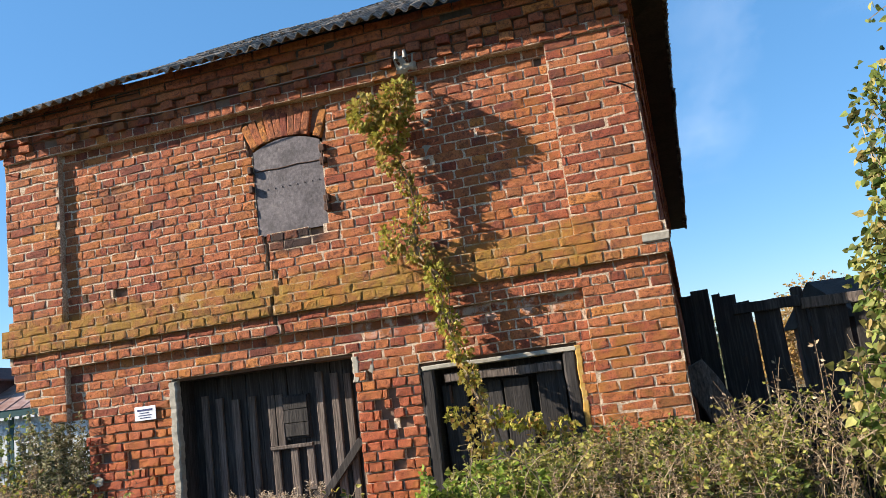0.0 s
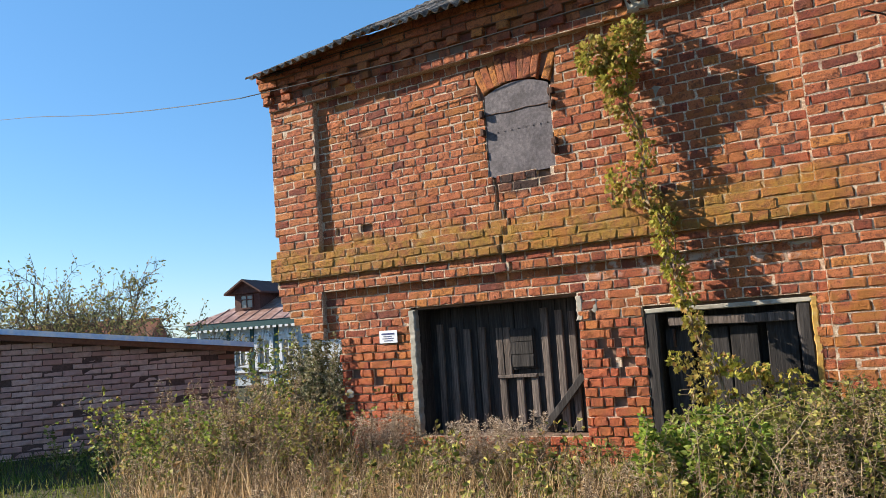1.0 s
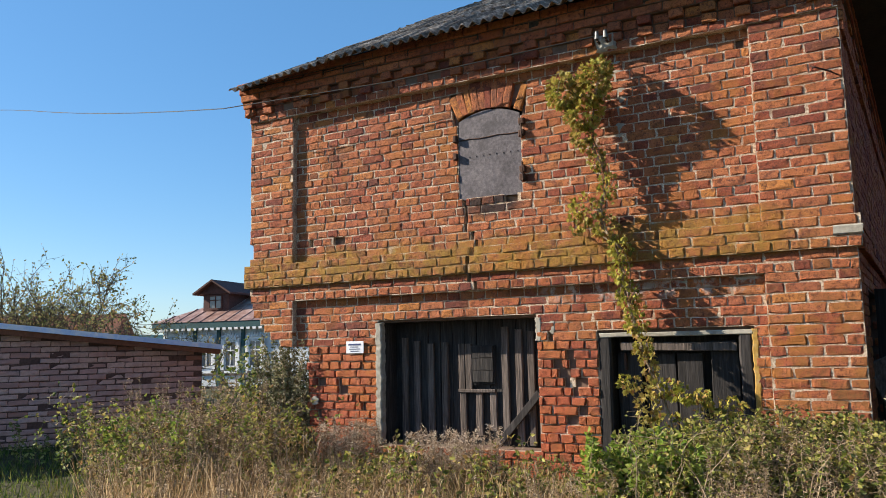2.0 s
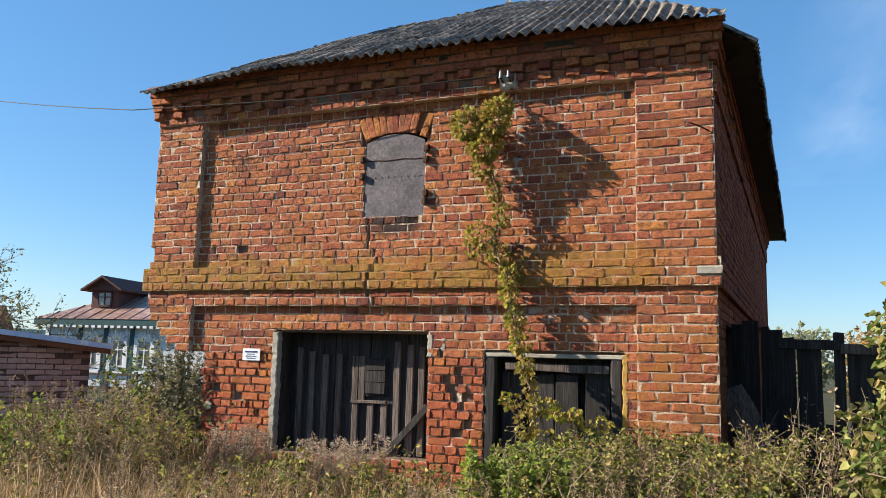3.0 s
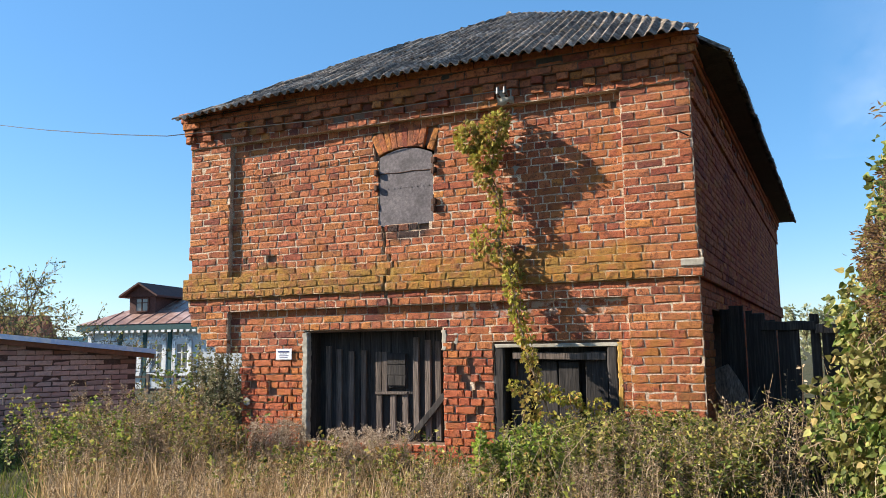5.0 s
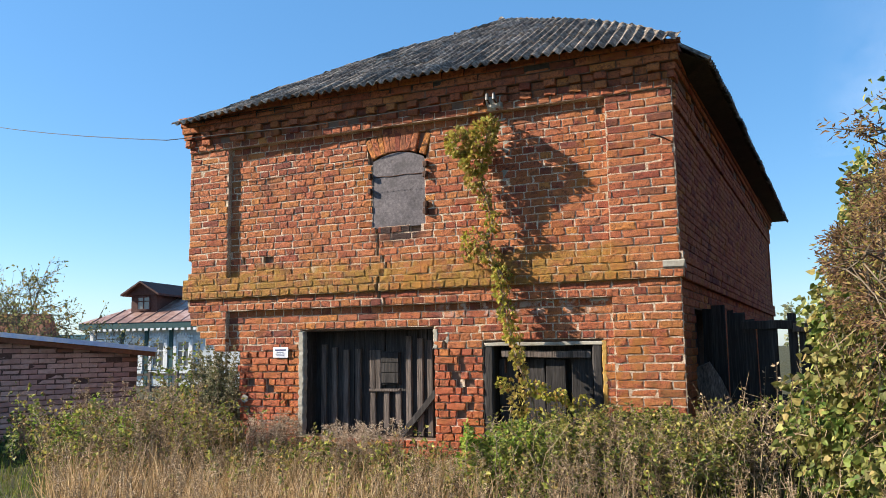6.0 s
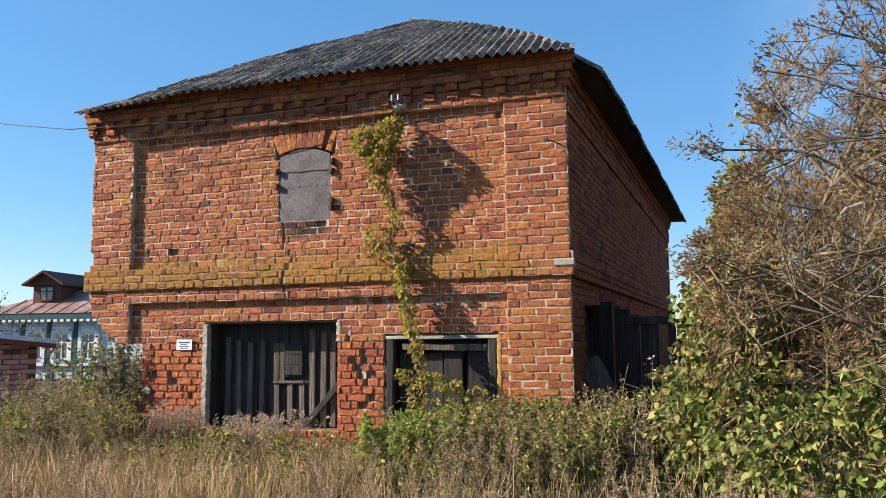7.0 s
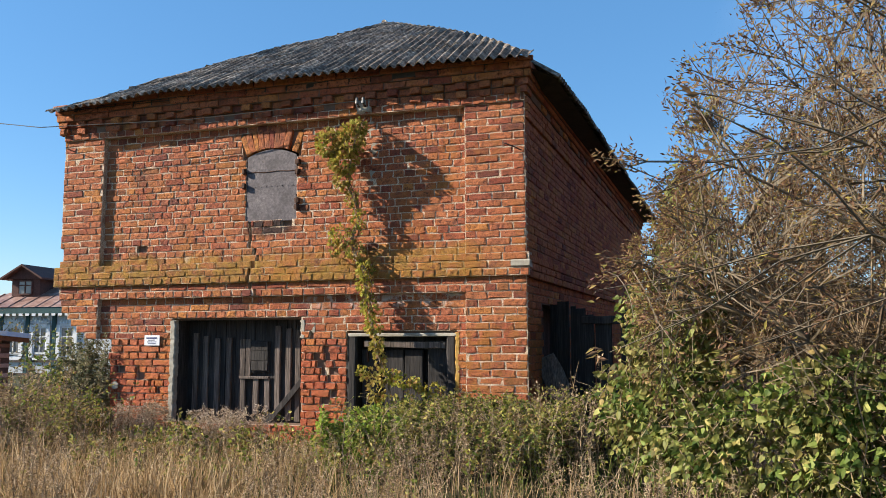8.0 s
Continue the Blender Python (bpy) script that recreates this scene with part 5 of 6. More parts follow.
def stalks(rng, h_stem, h_leaf, base, height, leaf, size, per, lean=0.12, branch=0.0, head=0, radius=0.004):
    """Upright stalks with leaves along them and, if asked, short side branches and a fuzzy head."""
    k = len(base)
    seg = 5
    dirs = rng.normal(0, lean, (k, 2))
    pts = [base]
    for s in range(1, seg + 1):
        t = s / seg
        off = np.zeros((k, 3))
        off[:, :2] = dirs * (height * t ** 1.6)[:, None] + rng.normal(0, 0.012, (k, 2))
        off[:, 2] = height * t
        pts.append(base + off)
    for s in range(seg):
        rods(h_stem, pts[s], pts[s + 1], radius * (1 - s / seg * 0.7), radius * (1 - (s + 1) / seg * 0.7))
    P = np.stack(pts, 1)
    n = k * per
    who = np.repeat(np.arange(k), per)
    t = rng.uniform(0.12, 1.0, n) ** 0.85 * seg
    i = np.minimum(t.astype(int), seg - 1)
    f = (t - i)[:, None]
    at = P[who, i] * (1 - f) + P[who, i + 1] * f
    ang = rng.uniform(0, 2 * np.pi, n)
    way = np.stack([np.cos(ang), np.sin(ang), rng.uniform(-0.3, 0.7, n)], 1)
    if branch > 0:
        out = at + way * (branch * rng.uniform(0.3, 1.0, n) * (1.15 - t / seg))[:, None]
        rods(h_stem, at, out, radius * 0.4, radius * 0.25)
        if head:
            for _ in range(head):
                q = rng.uniform(0.3, 1.05, n)[:, None]
                p = at * (1 - q) + out * q + rng.normal(0, 0.008, (n, 3))
                h_leaf.many(*leaf, aim(rng, p, way, size * rng.uniform(0.5, 1.2, n), 0.7))
            return
        at = out
    h_leaf.many(*leaf, aim(rng, at, way, size * rng.uniform(0.55, 1.25, n), 0.35))


def brambles(rng, h_stem, h_leaf, base, height, leaf, size, per):
    """Long canes that rise and arch over, with leaves in threes and side shoots."""
    k = len(base)
    ang = rng.uniform(0, 2 * np.pi, k)
    out = np.stack([np.cos(ang), np.sin(ang)], 1) * (height * rng.uniform(0.25, 0.75, k))[:, None]
    seg = 8
    pts = []
    for s in range(seg + 1):
        t = s / seg
        p = base.copy()
        p[:, :2] += out * t ** 1.3 + rng.normal(0, 0.012, (k, 2))
        p[:, 2] += height * (1.62 * t - 0.72 * t * t)
        pts.append(p)
    for s in range(seg):
        rods(h_stem, pts[s], pts[s + 1], 0.005 - 0.0004 * s, 0.0046 - 0.0004 * s)
    P = np.stack(pts, 1)
    who = np.repeat(np.arange(k), per)
    t = rng.uniform(1.5, seg, k * per)
    i = np.minimum(t.astype(int), seg - 1)
    at = P[who, i] * (1 - (t - i))[:, None] + P[who, i + 1] * (t - i)[:, None]
    way = rng.normal(0, 1, (k * per, 3))
    tip = at + way * 0.05
    rods(h_stem, at, tip, 0.002, 0.0014)
    for _ in range(3):
        h_leaf.many(*leaf, aim(rng, tip, way + np.array((0, 0, -0.3)), size * rng.uniform(0.5, 1.2, k * per), 0.8))


def patch(name, label, h_leaf, mat, h_stem=None, category="weeds"):
    ob = tagged(new(name, h_leaf.mesh(name, mat)), label, category, kind="stuff")
    if h_stem and h_stem.n:
        s = new("stalks", h_stem.mesh("stalks", STALK))
        s.parent = ob
    return ob


def scatter(rng, n, x0, x1, y0, y1, keep=None):
    x, y = rng.uniform(x0, x1, n), rng.uniform(y0, y1, n)
    if keep is not None:
        ok = np.array([keep(a, b) for a, b in zip(x, y)])
        x, y = x[ok], y[ok]
    return np.stack([x, y, grounds(x, y)], 1)


def top_of(x, y):
    """How high the weeds reach above the datum, over the plan."""
    near = smooth(-3.0, -0.8, y)
    if x < -4.6:
        wall = 1.25 - 0.25 * smooth(-0.9, -0.3, y)
    elif x < -2.3:
        wall = 0.80
    else:
        wall = 0.80 + 0.38 * smooth(-2.1, -1.0, x)
    if x > 0.2:
        wall = 1.12
    front = 0.98 + 0.08 * noise.noise((x * 0.7, y * 0.7, 9))
    return front + (wall - front) * near


def clear(x, y):
    """Out of the walls and away from the way of the walker."""
    if y > -0.12 and -6.45 < x < 0.15:
        return False
    if y > -0.05 and x >= 0.15 and x < 0.5:
        return False
    if x < -0.3 - 1.3 * (y + 6.68) + 0.3 * noise.noise((x * 1.5, y * 1.5, 7)):
        return False
    return math.hypot(x - 0.4, (y + 7.2) * 0.9) > 2.3 and not (x > -1.2 and y < -5.2)


def heights(rng, base, low=0.55, high=1.05):
    top = np.array([top_of(a, b) for a, b in base[:, :2]])
    return np.maximum(top - base[:, 2], 0.25) * rng.uniform(low, high, len(base))


def clumped(seed, freq, level):
    return lambda x, y: clear(x, y) and noise.noise((x * freq, y * freq, seed)) > level


def build_weeds():
    rng = np.random.default_rng(21)
    # dry tall grass
    hl = Heap()
    hs = Heap()
    b = scatter(rng, 15000, -9.5, 3.2, -5.0, -0.15, lambda x, y: clumped(1.0, 1.3, 0.02)(x, y) and (x < -1.3 or y < -2.2))
    hgt = heights(rng, b, 0.35, 0.9)
    m = turns(rng, b, 1.0, 0.16)
    m[:, :3, 0] *= 0.009
    m[:, :3, 1] *= (hgt * rng.uniform(0.3, 1.4, len(b)))[:, None]
    m[:, :3, 2] *= hgt[:, None]
    hl.many(*BLADE, m)
    b = scatter(rng, 2200, -9.0, 3.2, -5.0, -0.3, lambda x, y: clumped(1.0, 1.3, 0.08)(x, y) and (x < -1.3 or y < -2.2))
    stalks(rng, hs, hl, b, heights(rng, b, 0.65, 1.02), NARROW, 0.035, 16, 0.16, 0.045, 2, 0.0022)
    b = scatter(rng, 8500, -7.5, 0.8, -5.0, -2.3, clumped(3.0, 1.2, 0.03))
    hgt = heights(rng, b, 0.45, 1.0)
    m = turns(rng, b, 1.0, 0.2)
    m[:, :3, 0] *= 0.011
    m[:, :3, 1] *= (hgt * rng.uniform(0.3, 1.8, len(b)))[:, None]
    m[:, :3, 2] *= hgt[:, None]
    hl.many(*BLADE, m)
    b = scatter(rng, 4200, -5.2, -1.9, -3.2, -0.35)
    hgt = np.maximum(0.86 - b[:, 2], 0.2) * rng.uniform(0.5, 1.05, len(b))
    m = turns(rng, b, 1.0, 0.22)
    m[:, :3, 0] *= 0.010
    m[:, :3, 1] *= (hgt * rng.uniform(0.3, 1.6, len(b)))[:, None]
    m[:, :3, 2] *= hgt[:, None]
    hl.many(*BLADE, m)
    patch("tall_dry_grass", "tall straw-coloured dry grass with feathery seed heads", hl, GRASS_DRY, hs, "grass")
    # green grass underneath
    hl = Heap()
    b = scatter(rng, 12000, -11.0, 3.4, -5.0, 2.5, lambda x, y: clear(x, y) and (x < -6.6 or y < -0.1))
    m = turns(rng, b, 1.0, 0.3)
    hgt = rng.uniform(0.12, 0.42, len(b))
    m[:, :3, 0] *= 0.010
    m[:, :3, 1] *= (hgt * 0.8)[:, None]
    m[:, :3, 2] *= hgt[:, None]
    hl.many(*BLADE, m)
    b = scatter(rng, 20000, -13.5, -3.0, -5.0, 2.5, lambda x, y: (x + 9.98) * 0.866 - (y - 2.86) * 0.5 > 0.15)
    m = turns(rng, b, 1.0, 0.35)
    hgt = rng.uniform(0.06, 0.18, len(b))
    m[:, :3, 0] *= 0.010
    m[:, :3, 1] *= (hgt * 0.8)[:, None]
    m[:, :3, 2] *= hgt[:, None]
    hl.many(*BLADE, m)
    patch("green_grass", "green grass among the weeds", hl, GRASS_GREEN, None, "grass")
    # leafy green weeds
    hl, hs = Heap(), Heap()
    b = scatter(rng, 1150, -9.5, 3.0, -4.6, -0.2, lambda x, y: clumped(5.0, 1.1, 0.10)(x, y) and y > -2.7 and x < 0.3)
    stalks(rng, hs, hl, b, heights(rng, b, 0.6, 1.03), LEAF, 0.048, 46, 0.10, 0.08, 0, 0.004)
    patch("leafy_weeds", "leafy green and yellowing roadside weeds", hl, LEAF_GREEN, hs)
    # brown wormwood gone to seed
    hl, hs = Heap(), Heap()
    b = scatter(rng, 1700, -9.5, 2.6, -4.6, -0.2, lambda x, y: clumped(8.0, 1.0, 0.02)(x, y) and (x < 0.4 or y < -2.0))
    stalks(rng, hs, hl, b, heights(rng, b, 0.75, 1.12), NARROW, 0.026, 42, 0.09, 0.11, 3, 0.0045)
    patch("brown_seeding_weeds", "grey-brown withered weeds gone to seed", hl, LEAF_DRY, hs)
    # withered clumps before the plank gate
    hl, hs = Heap(), Heap()
    b = np.concatenate([scatter(rng, 60, -4.85, -4.3, -0.7, -0.15), scatter(rng, 80, -3.75, -2.95, -1.0, -0.3), scatter(rng, 16, -6.4, -5.6, -1.6, -0.9)])
    top = np.where(b[:, 0] < -4.2, 1.13, 1.06)
    stalks(rng, hs, hl, b, (top - b[:, 2]) * rng.uniform(0.7, 1.05, len(b)), NARROW, 0.03, 46, 0.08, 0.12, 4, 0.004)
    patch("withered_clump", "pale fluffy withered weeds before the plank gate", hl, LEAF_FLUFF, hs)
    # heap of hop and nettles at the foot of the plank door and the corner
    hl, hs = Heap(), Heap()
    b = scatter(rng, 300, -2.15, 0.6, -1.5, -0.14)
    hump = 0.66 + 0.60 * np.clip((b[:, 0] + 2.05) / 0.85, 0, 1) - 0.12 * np.clip((-b[:, 1] - 0.8) / 0.7, 0, 1)
    stalks(rng, hs, hl, b, np.maximum(hump - b[:, 2], 0.2) * rng.uniform(0.6, 1.05, len(b)), LEAF, 0.040, 60, 0.16, 0.10, 0, 0.003)
    patch("nettle_heap", "dense green and ochre tangle of nettles and hop below the door", hl, LEAF_NETTLE, hs)
    hl, hs = Heap(), Heap()
    b = scatter(rng, 95, -1.6, 0.8, -1.5, -0.2)
    stalks(rng, hs, hl, b, np.maximum(0.80 + 0.42 * np.clip((b[:, 0] + 1.7) / 0.9, 0, 1) - b[:, 2], 0.3) * rng.uniform(0.7, 1.02, len(b)), NARROW, 0.03, 40, 0.2, 0.12, 2, 0.004)
    patch("dry_tangle", "brown withered tangle of stems at the barn's corner", hl, LEAF_DRY, hs)
    # lone tall stalks beside the corner
    hl, hs = Heap(), Heap()
    b = scatter(rng, 26, 0.12, 1.25, -0.9, 0.6, lambda x, y: x > 0.12 + 0.1 * y)
    stalks(rng, hs, hl, b, (1.62 - b[:, 2]) * rng.uniform(0.6, 1.08, len(b)), LEAF, 0.036, 14, 0.16, 0.07, 0, 0.006)
    patch("tall_stalks", "tall half-bare withered stalks before the dark fence", hl, LEAF_DRY, hs)
    # bright green fresh weeds
    hl, hs = Heap(), Heap()
    b = np.concatenate([scatter(rng, 120, -1.85, -0.95, -1.45, -0.6), scatter(rng, 22, -6.9, -5.6, -1.8, -0.9), scatter(rng, 16, -8.6, -7.4, -0.6, 0.6)])
    stalks(rng, hs, hl, b, (np.where(b[:, 0] > -3, 1.12, 1.22) - b[:, 2]) * rng.uniform(0.6, 1.05, len(b)), LEAF, 0.05, 60, 0.1, 0.08, 0, 0.004)
    patch("fresh_weeds", "fresh light green weeds", hl, LEAF_FRESH, hs)
    # tall withered weeds before the broken corner
    hl, hs = Heap(), Heap()
    b = scatter(rng, 85, -7.2, -5.6, -1.3, -0.35)
    stalks(rng, hs, hl, b, (1.45 - b[:, 2]) * rng.uniform(0.65, 1.08, len(b)), NARROW, 0.03, 60, 0.1, 0.14, 3, 0.005)
    patch("tall_withered_weeds", "tall brown withered weeds before the broken corner", hl, LEAF_DRY, hs)
    # shrub against the fallen corner
    hl, hs = Heap(), Heap()
    b = scatter(rng, 58, -6.3, -5.52, 0.0, 0.6)
    top = 2.0
    stalks(rng, hs, hl, b, (top - b[:, 2]) * rng.uniform(0.65, 1.0, len(b)), LEAF, 0.036, 120, 0.06, 0.12, 2, 0.005)
    patch("dark_shrub", "green twiggy shrub growing in the broken corner", hl, LEAF_GREY, hs, "shrub")
    hl, hs = Heap(), Heap()
    b = scatter(rng, 24, -6.65, -6.2, -0.2, 0.5)
    stalks(rng, hs, hl, b, (1.92 - b[:, 2]) * rng.uniform(0.6, 1.05, len(b)), LEAF, 0.06, 44, 0.1, 0.1, 0, 0.005)
    patch("creeper", "yellow-green creeper climbing over the shrub", hl, LEAF_HOP, hs, "creeper")
    # rank growth between shed and barn
    hl, hs = Heap(), Heap()
    b = scatter(rng, 300, -9.6, -6.4, -0.3, 5.0, lambda x, y: (x + 9.98) * 0.866 - (y - 2.86) * 0.5 > 0.3)
    stalks(rng, hs, hl, b, (1.05 - b[:, 2]) * rng.uniform(0.5, 1.05, len(b)), NARROW, 0.03, 60, 0.12, 0.14, 3, 0.005)
    patch("withered_thicket", "brown withered thicket between the shed and the barn", hl, LEAF_WILLOW, hs)
    hl, hs = Heap(), Heap()
    b = scatter(rng, 110, -10.0, -6.5, -0.8, 4.5, lambda x, y: (x + 9.98) * 0.866 - (y - 2.86) * 0.5 > 0.4)
    stalks(rng, hs, hl, b, (0.95 - b[:, 2]) * rng.uniform(0.5, 1.05, len(b)), LEAF, 0.06, 40, 0.12, 0.1, 0, 0.004)
    patch("leafy_thicket", "yellow-green leafy thicket beside the shed", hl, LEAF_HOP, hs)
    # arching brambles
    hl, hs = Heap(), Heap()
    b = np.concatenate([scatter(rng, 90, -7.3, -4.9, -2.0, 0.4, lambda x, y: y < -0.3 or x < -6.6), scatter(rng, 30, -4.4, -2.2, -1.6, -0.6)])
    brambles(rng, hs, hl, b, (np.where(b[:, 0] < -4.8, 1.42, 1.0) - b[:, 2]) * rng.uniform(0.55, 1.1, len(b)), LEAF, 0.046, 20)
    patch("bramble_thicket", "arching brown bramble canes with green leaves before the broken corner", hl, LEAF_GREEN, hs, "brambles")
    hl, hs = Heap(), Heap()
    b = np.concatenate([scatter(rng, 45, -1.7, 1.6, -2.3, -0.3, lambda x, y: clear(x, y)), scatter(rng, 48, 0.15, 1.5, -1.0, 0.25)])
    brambles(rng, hs, hl, b, (1.36 - b[:, 2]) * rng.uniform(0.5, 1.15, len(b)), LEAF, 0.032, 16)
    patch("bramble_thicket", "half-bare dark bramble canes at the barn's corner", hl, LEAF_NETTLE, hs, "brambles")
    # orange thicket behind the fence
    hl, hs = Heap(), Heap()
    b = scatter(rng, 420, 3.6, 13.0, 23.0, 28.0)
    stalks(rng, hs, hl, b, (3.75 + 0.5 * np.sin(b[:, 0] * 1.3) - b[:, 2]) * rng.uniform(0.55, 1.05, len(b)), LEAF, 0.15, 60, 0.1, 0.4, 0, 0.014)
    patch("orange_thicket", "orange-tan autumn thicket far behind the fence", hl, LEAF_ORANGE, hs)


build_weeds()


def build_vine():
    rng = np.random.default_rng(4)
    path = np.array([(-1.90, 0.02, 4.42), (-2.0, -0.10, 4.2), (-2.05, -0.14, 3.85), (-2.10, -0.13, 3.62), (-2.0, -0.10, 3.40), (-1.96, -0.08, 3.22), (-2.02, -0.10, 3.02), (-1.98, -0.12, 2.80), (-1.88, -0.14, 2.60), (-1.86, -0.13, 2.42), (-1.83, -0.12, 2.20), (-1.77, -0.13, 2.0), (-1.72, -0.16, 1.82), (-1.64, -0.24, 1.62), (-1.5, -0.32, 1.35), (-1.4, -0.4, 1.0), (-1.38, -0.45, 0.45)])
    bm = bmesh.new()
    tube(bm, [tuple(p) for p in path], 0.008, 0.014, 6)
    for k in range(6):
        q = [tuple(p + rng.normal(0, 0.035, 3) * np.array((1, 0.5, 1))) for p in path[k:k + 9]]
        tube(bm, q, 0.004, 0.006, 4)
    vine = tagged(new("climbing_vine"), "wild hop vine hanging down the brick front, yellowing leaves", "vine")
    part("stem", bm, STALK, vine, "thin brown stem")
    h = Heap()
    # crown of leaves, heart-shaped, then clumps along the stem
    lumps = [((-2.30, -0.20, 4.12), (0.15, 0.15, 0.17), 420), ((-2.02, -0.20, 4.14), (0.16, 0.16, 0.19), 480), ((-2.12, -0.16, 3.90), (0.17, 0.13, 0.16), 380), ((-2.16, -0.14, 3.68), (0.10, 0.09, 0.12), 130), ((-1.96, -0.10, 4.30), (0.10, 0.08, 0.10), 120),
             ((-2.05, -0.1, 3.45), (0.07, 0.06, 0.12), 70), ((-2.16, -0.12, 3.02), (0.15, 0.08, 0.13), 110), ((-2.24, -0.10, 2.88), (0.10, 0.06, 0.10), 60), ((-1.98, -0.12, 2.82), (0.12, 0.07, 0.12), 90), ((-1.95, -0.1, 3.2), (0.08, 0.06, 0.12), 60), ((-1.85, -0.14, 2.62), (0.10, 0.08, 0.10), 110),
             ((-1.86, -0.13, 2.42), (0.08, 0.07, 0.10), 90), ((-1.80, -0.13, 2.18), (0.09, 0.07, 0.12), 100), ((-1.74, -0.15, 1.96), (0.10, 0.08, 0.10), 110), ((-1.68, -0.2, 1.76), (0.07, 0.07, 0.10), 80), ((-1.62, -0.26, 1.58), (0.06, 0.07, 0.12), 60), ((-1.80, -0.24, 1.45), (0.10, 0.07, 0.07), 60), ((-1.5, -0.32, 1.42), (0.14, 0.10, 0.08), 100), ((-1.28, -0.34, 1.36), (0.16, 0.12, 0.06), 110), ((-1.62, -0.36, 1.25), (0.10, 0.08, 0.15), 90), ((-1.02, -0.32, 1.28), (0.16, 0.10, 0.06), 90), ((-1.45, -0.4, 1.1), (0.2, 0.12, 0.14), 130)]
    for c, r, n in lumps:
        u = rng.normal(0, 1, (n, 3))
        u /= np.linalg.norm(u, axis=1)[:, None]
        p = np.array(c) + u * np.array(r) * (rng.uniform(0.35, 1.1, n) ** 0.5)[:, None]
        way = u + np.array((0, -0.5, -0.7))
        h.many(*LOBED, aim(rng, p, way, rng.uniform(0.03, 0.06, n), 0.35))
    i = rng.uniform(0, 13, 260)
    a = path[i.astype(int)] + (path[i.astype(int) + 1] - path[i.astype(int)]) * (i % 1)[:, None] + rng.normal(0, 0.05, (260, 3)) * np.array((1, 0.6, 1))
    h.many(*LOBED, aim(rng, a, np.tile((0, -0.4, -0.7), (260, 1)), rng.uniform(0.025, 0.05, 260), 0.6))
    ob = new("leaves", h.mesh("leaves", LEAF_VINE))
    ob.parent = vine
    tagged(ob, "yellow-green lobed leaves")


build_vine()


def shrub(name, label, base, stems, reach, levels, leaf, leaf_mat, leaf_size, leaves_per_tip, seed, top, bias=(0, 0, 0), bark=BARK, radius=0.05, inside=lambda p: np.ones(len(p), bool), kids=(3, 4), leafy=None, fine=1.0):
    """A tree of many stems: tapered limbs, twigs and leaves at the twigs' ends."""
    rng = np.random.default_rng(seed)
    thing = tagged(new(name), label, "tree")
    wood = Heap()
    fronts = []
    for s in range(stems):
        ang = 2 * math.pi * s / stems + rng.normal(0, 0.3)
        way = np.array((math.cos(ang) * 0.62, math.sin(ang) * 0.62, rng.uniform(0.6, 1.3))) + np.array(bias) * 0.4
        way /= np.linalg.norm(way)
        p = np.array(base, float) + np.array((math.cos(ang), math.sin(ang), 0)) * 0.12
        p[2] = ground_z(p[0], p[1]) - 0.05
        pts = [p.copy()]
        L = reach * rng.uniform(0.75, 1.1)
        for k in range(6):
            way = way + rng.normal(0, 0.13, 3) + np.array((0, 0, -0.05 * k * 0.4))
            way /= np.linalg.norm(way)
            if not inside((p + way * L / 6)[None])[0]:
                way = way * np.array((-0.3, 1, 1)) + np.array((0.1, 0, 0.2))
                way /= np.linalg.norm(way)
            p = p + way * L / 6
            pts.append(p.copy())
            if k >= 1:
                for _ in range(3):
                    fronts.append((p.copy(), way.copy(), L * rng.uniform(0.35, 0.6) * (1 - 0.06 * k)))
        bm = bmesh.new()
        tube(bm, [tuple(q) for q in pts], radius * rng.uniform(0.7, 1.1), radius * 0.25, 7)
        part("trunk", bm, bark, thing)
    fronts = [f for f in fronts if inside(f[0][None])[0]]
    P = np.array([f[0] for f in fronts])
    W = np.array([f[1] for f in fronts])
    L = np.array([f[2] for f in fronts])
    tips, tipways = [], []
    rad = radius * 0.3
    for lev in range(levels):
        n = len(P)
        W = W + rng.normal(0, 0.62 * fine, (n, 3)) + np.array(bias) * 0.25 + np.array((0, 0, 0.08))
        W /= np.linalg.norm(W, axis=1)[:, None]
        nodes = [P]
        q, w = P, W
        for k in range(3):
            w = w + rng.normal(0, 0.16, (n, 3))
            w /= np.linalg.norm(w, axis=1)[:, None]
            q2 = q + w * (L / 3)[:, None]
            ok = (q2[:, 2] < top) & (q2[:, 2] > 0.45) & inside(q2)
            q2[~ok] = q[~ok] + (w * (L / 3)[:, None] * 0.15)[~ok]
            rods(wood, q, q2, rad * (1 - 0.2 * k), rad * (0.8 - 0.2 * k))
            q = q2
            nodes.append(q)
        if lev == levels - 1:
            for nd in nodes[1:]:
                tips.append(nd)
                tipways.append(w)
        else:
            pick = np.repeat(np.arange(n), kids[min(lev, 1)])
            which = rng.integers(1, 4, len(pick))
            N = np.stack(nodes, 1)
            P = N[pick, which]
            W = w[pick]
            L = L[pick] * rng.uniform(0.4, 0.75, len(pick))
            rad *= 0.55
    ob = new("branchwork", wood.mesh("branchwork", bark))
    ob.parent = thing
    T, V = np.concatenate(tips), np.concatenate(tipways)
    h = Heap()
    rep = np.repeat(np.arange(len(T)), leaves_per_tip)
    keep = rng.random(len(rep)) < 0.8
    rep = rep[keep]
    if leafy is not None:
        rep = rep[leafy(T[rep])]
    at = T[rep] + rng.normal(0, 0.025, (len(rep), 3))
    h.many(*leaf, aim(rng, at, V[rep] + np.array((0, 0, -0.1)), leaf_size * rng.uniform(0.5, 1.3, len(rep)), 0.55))
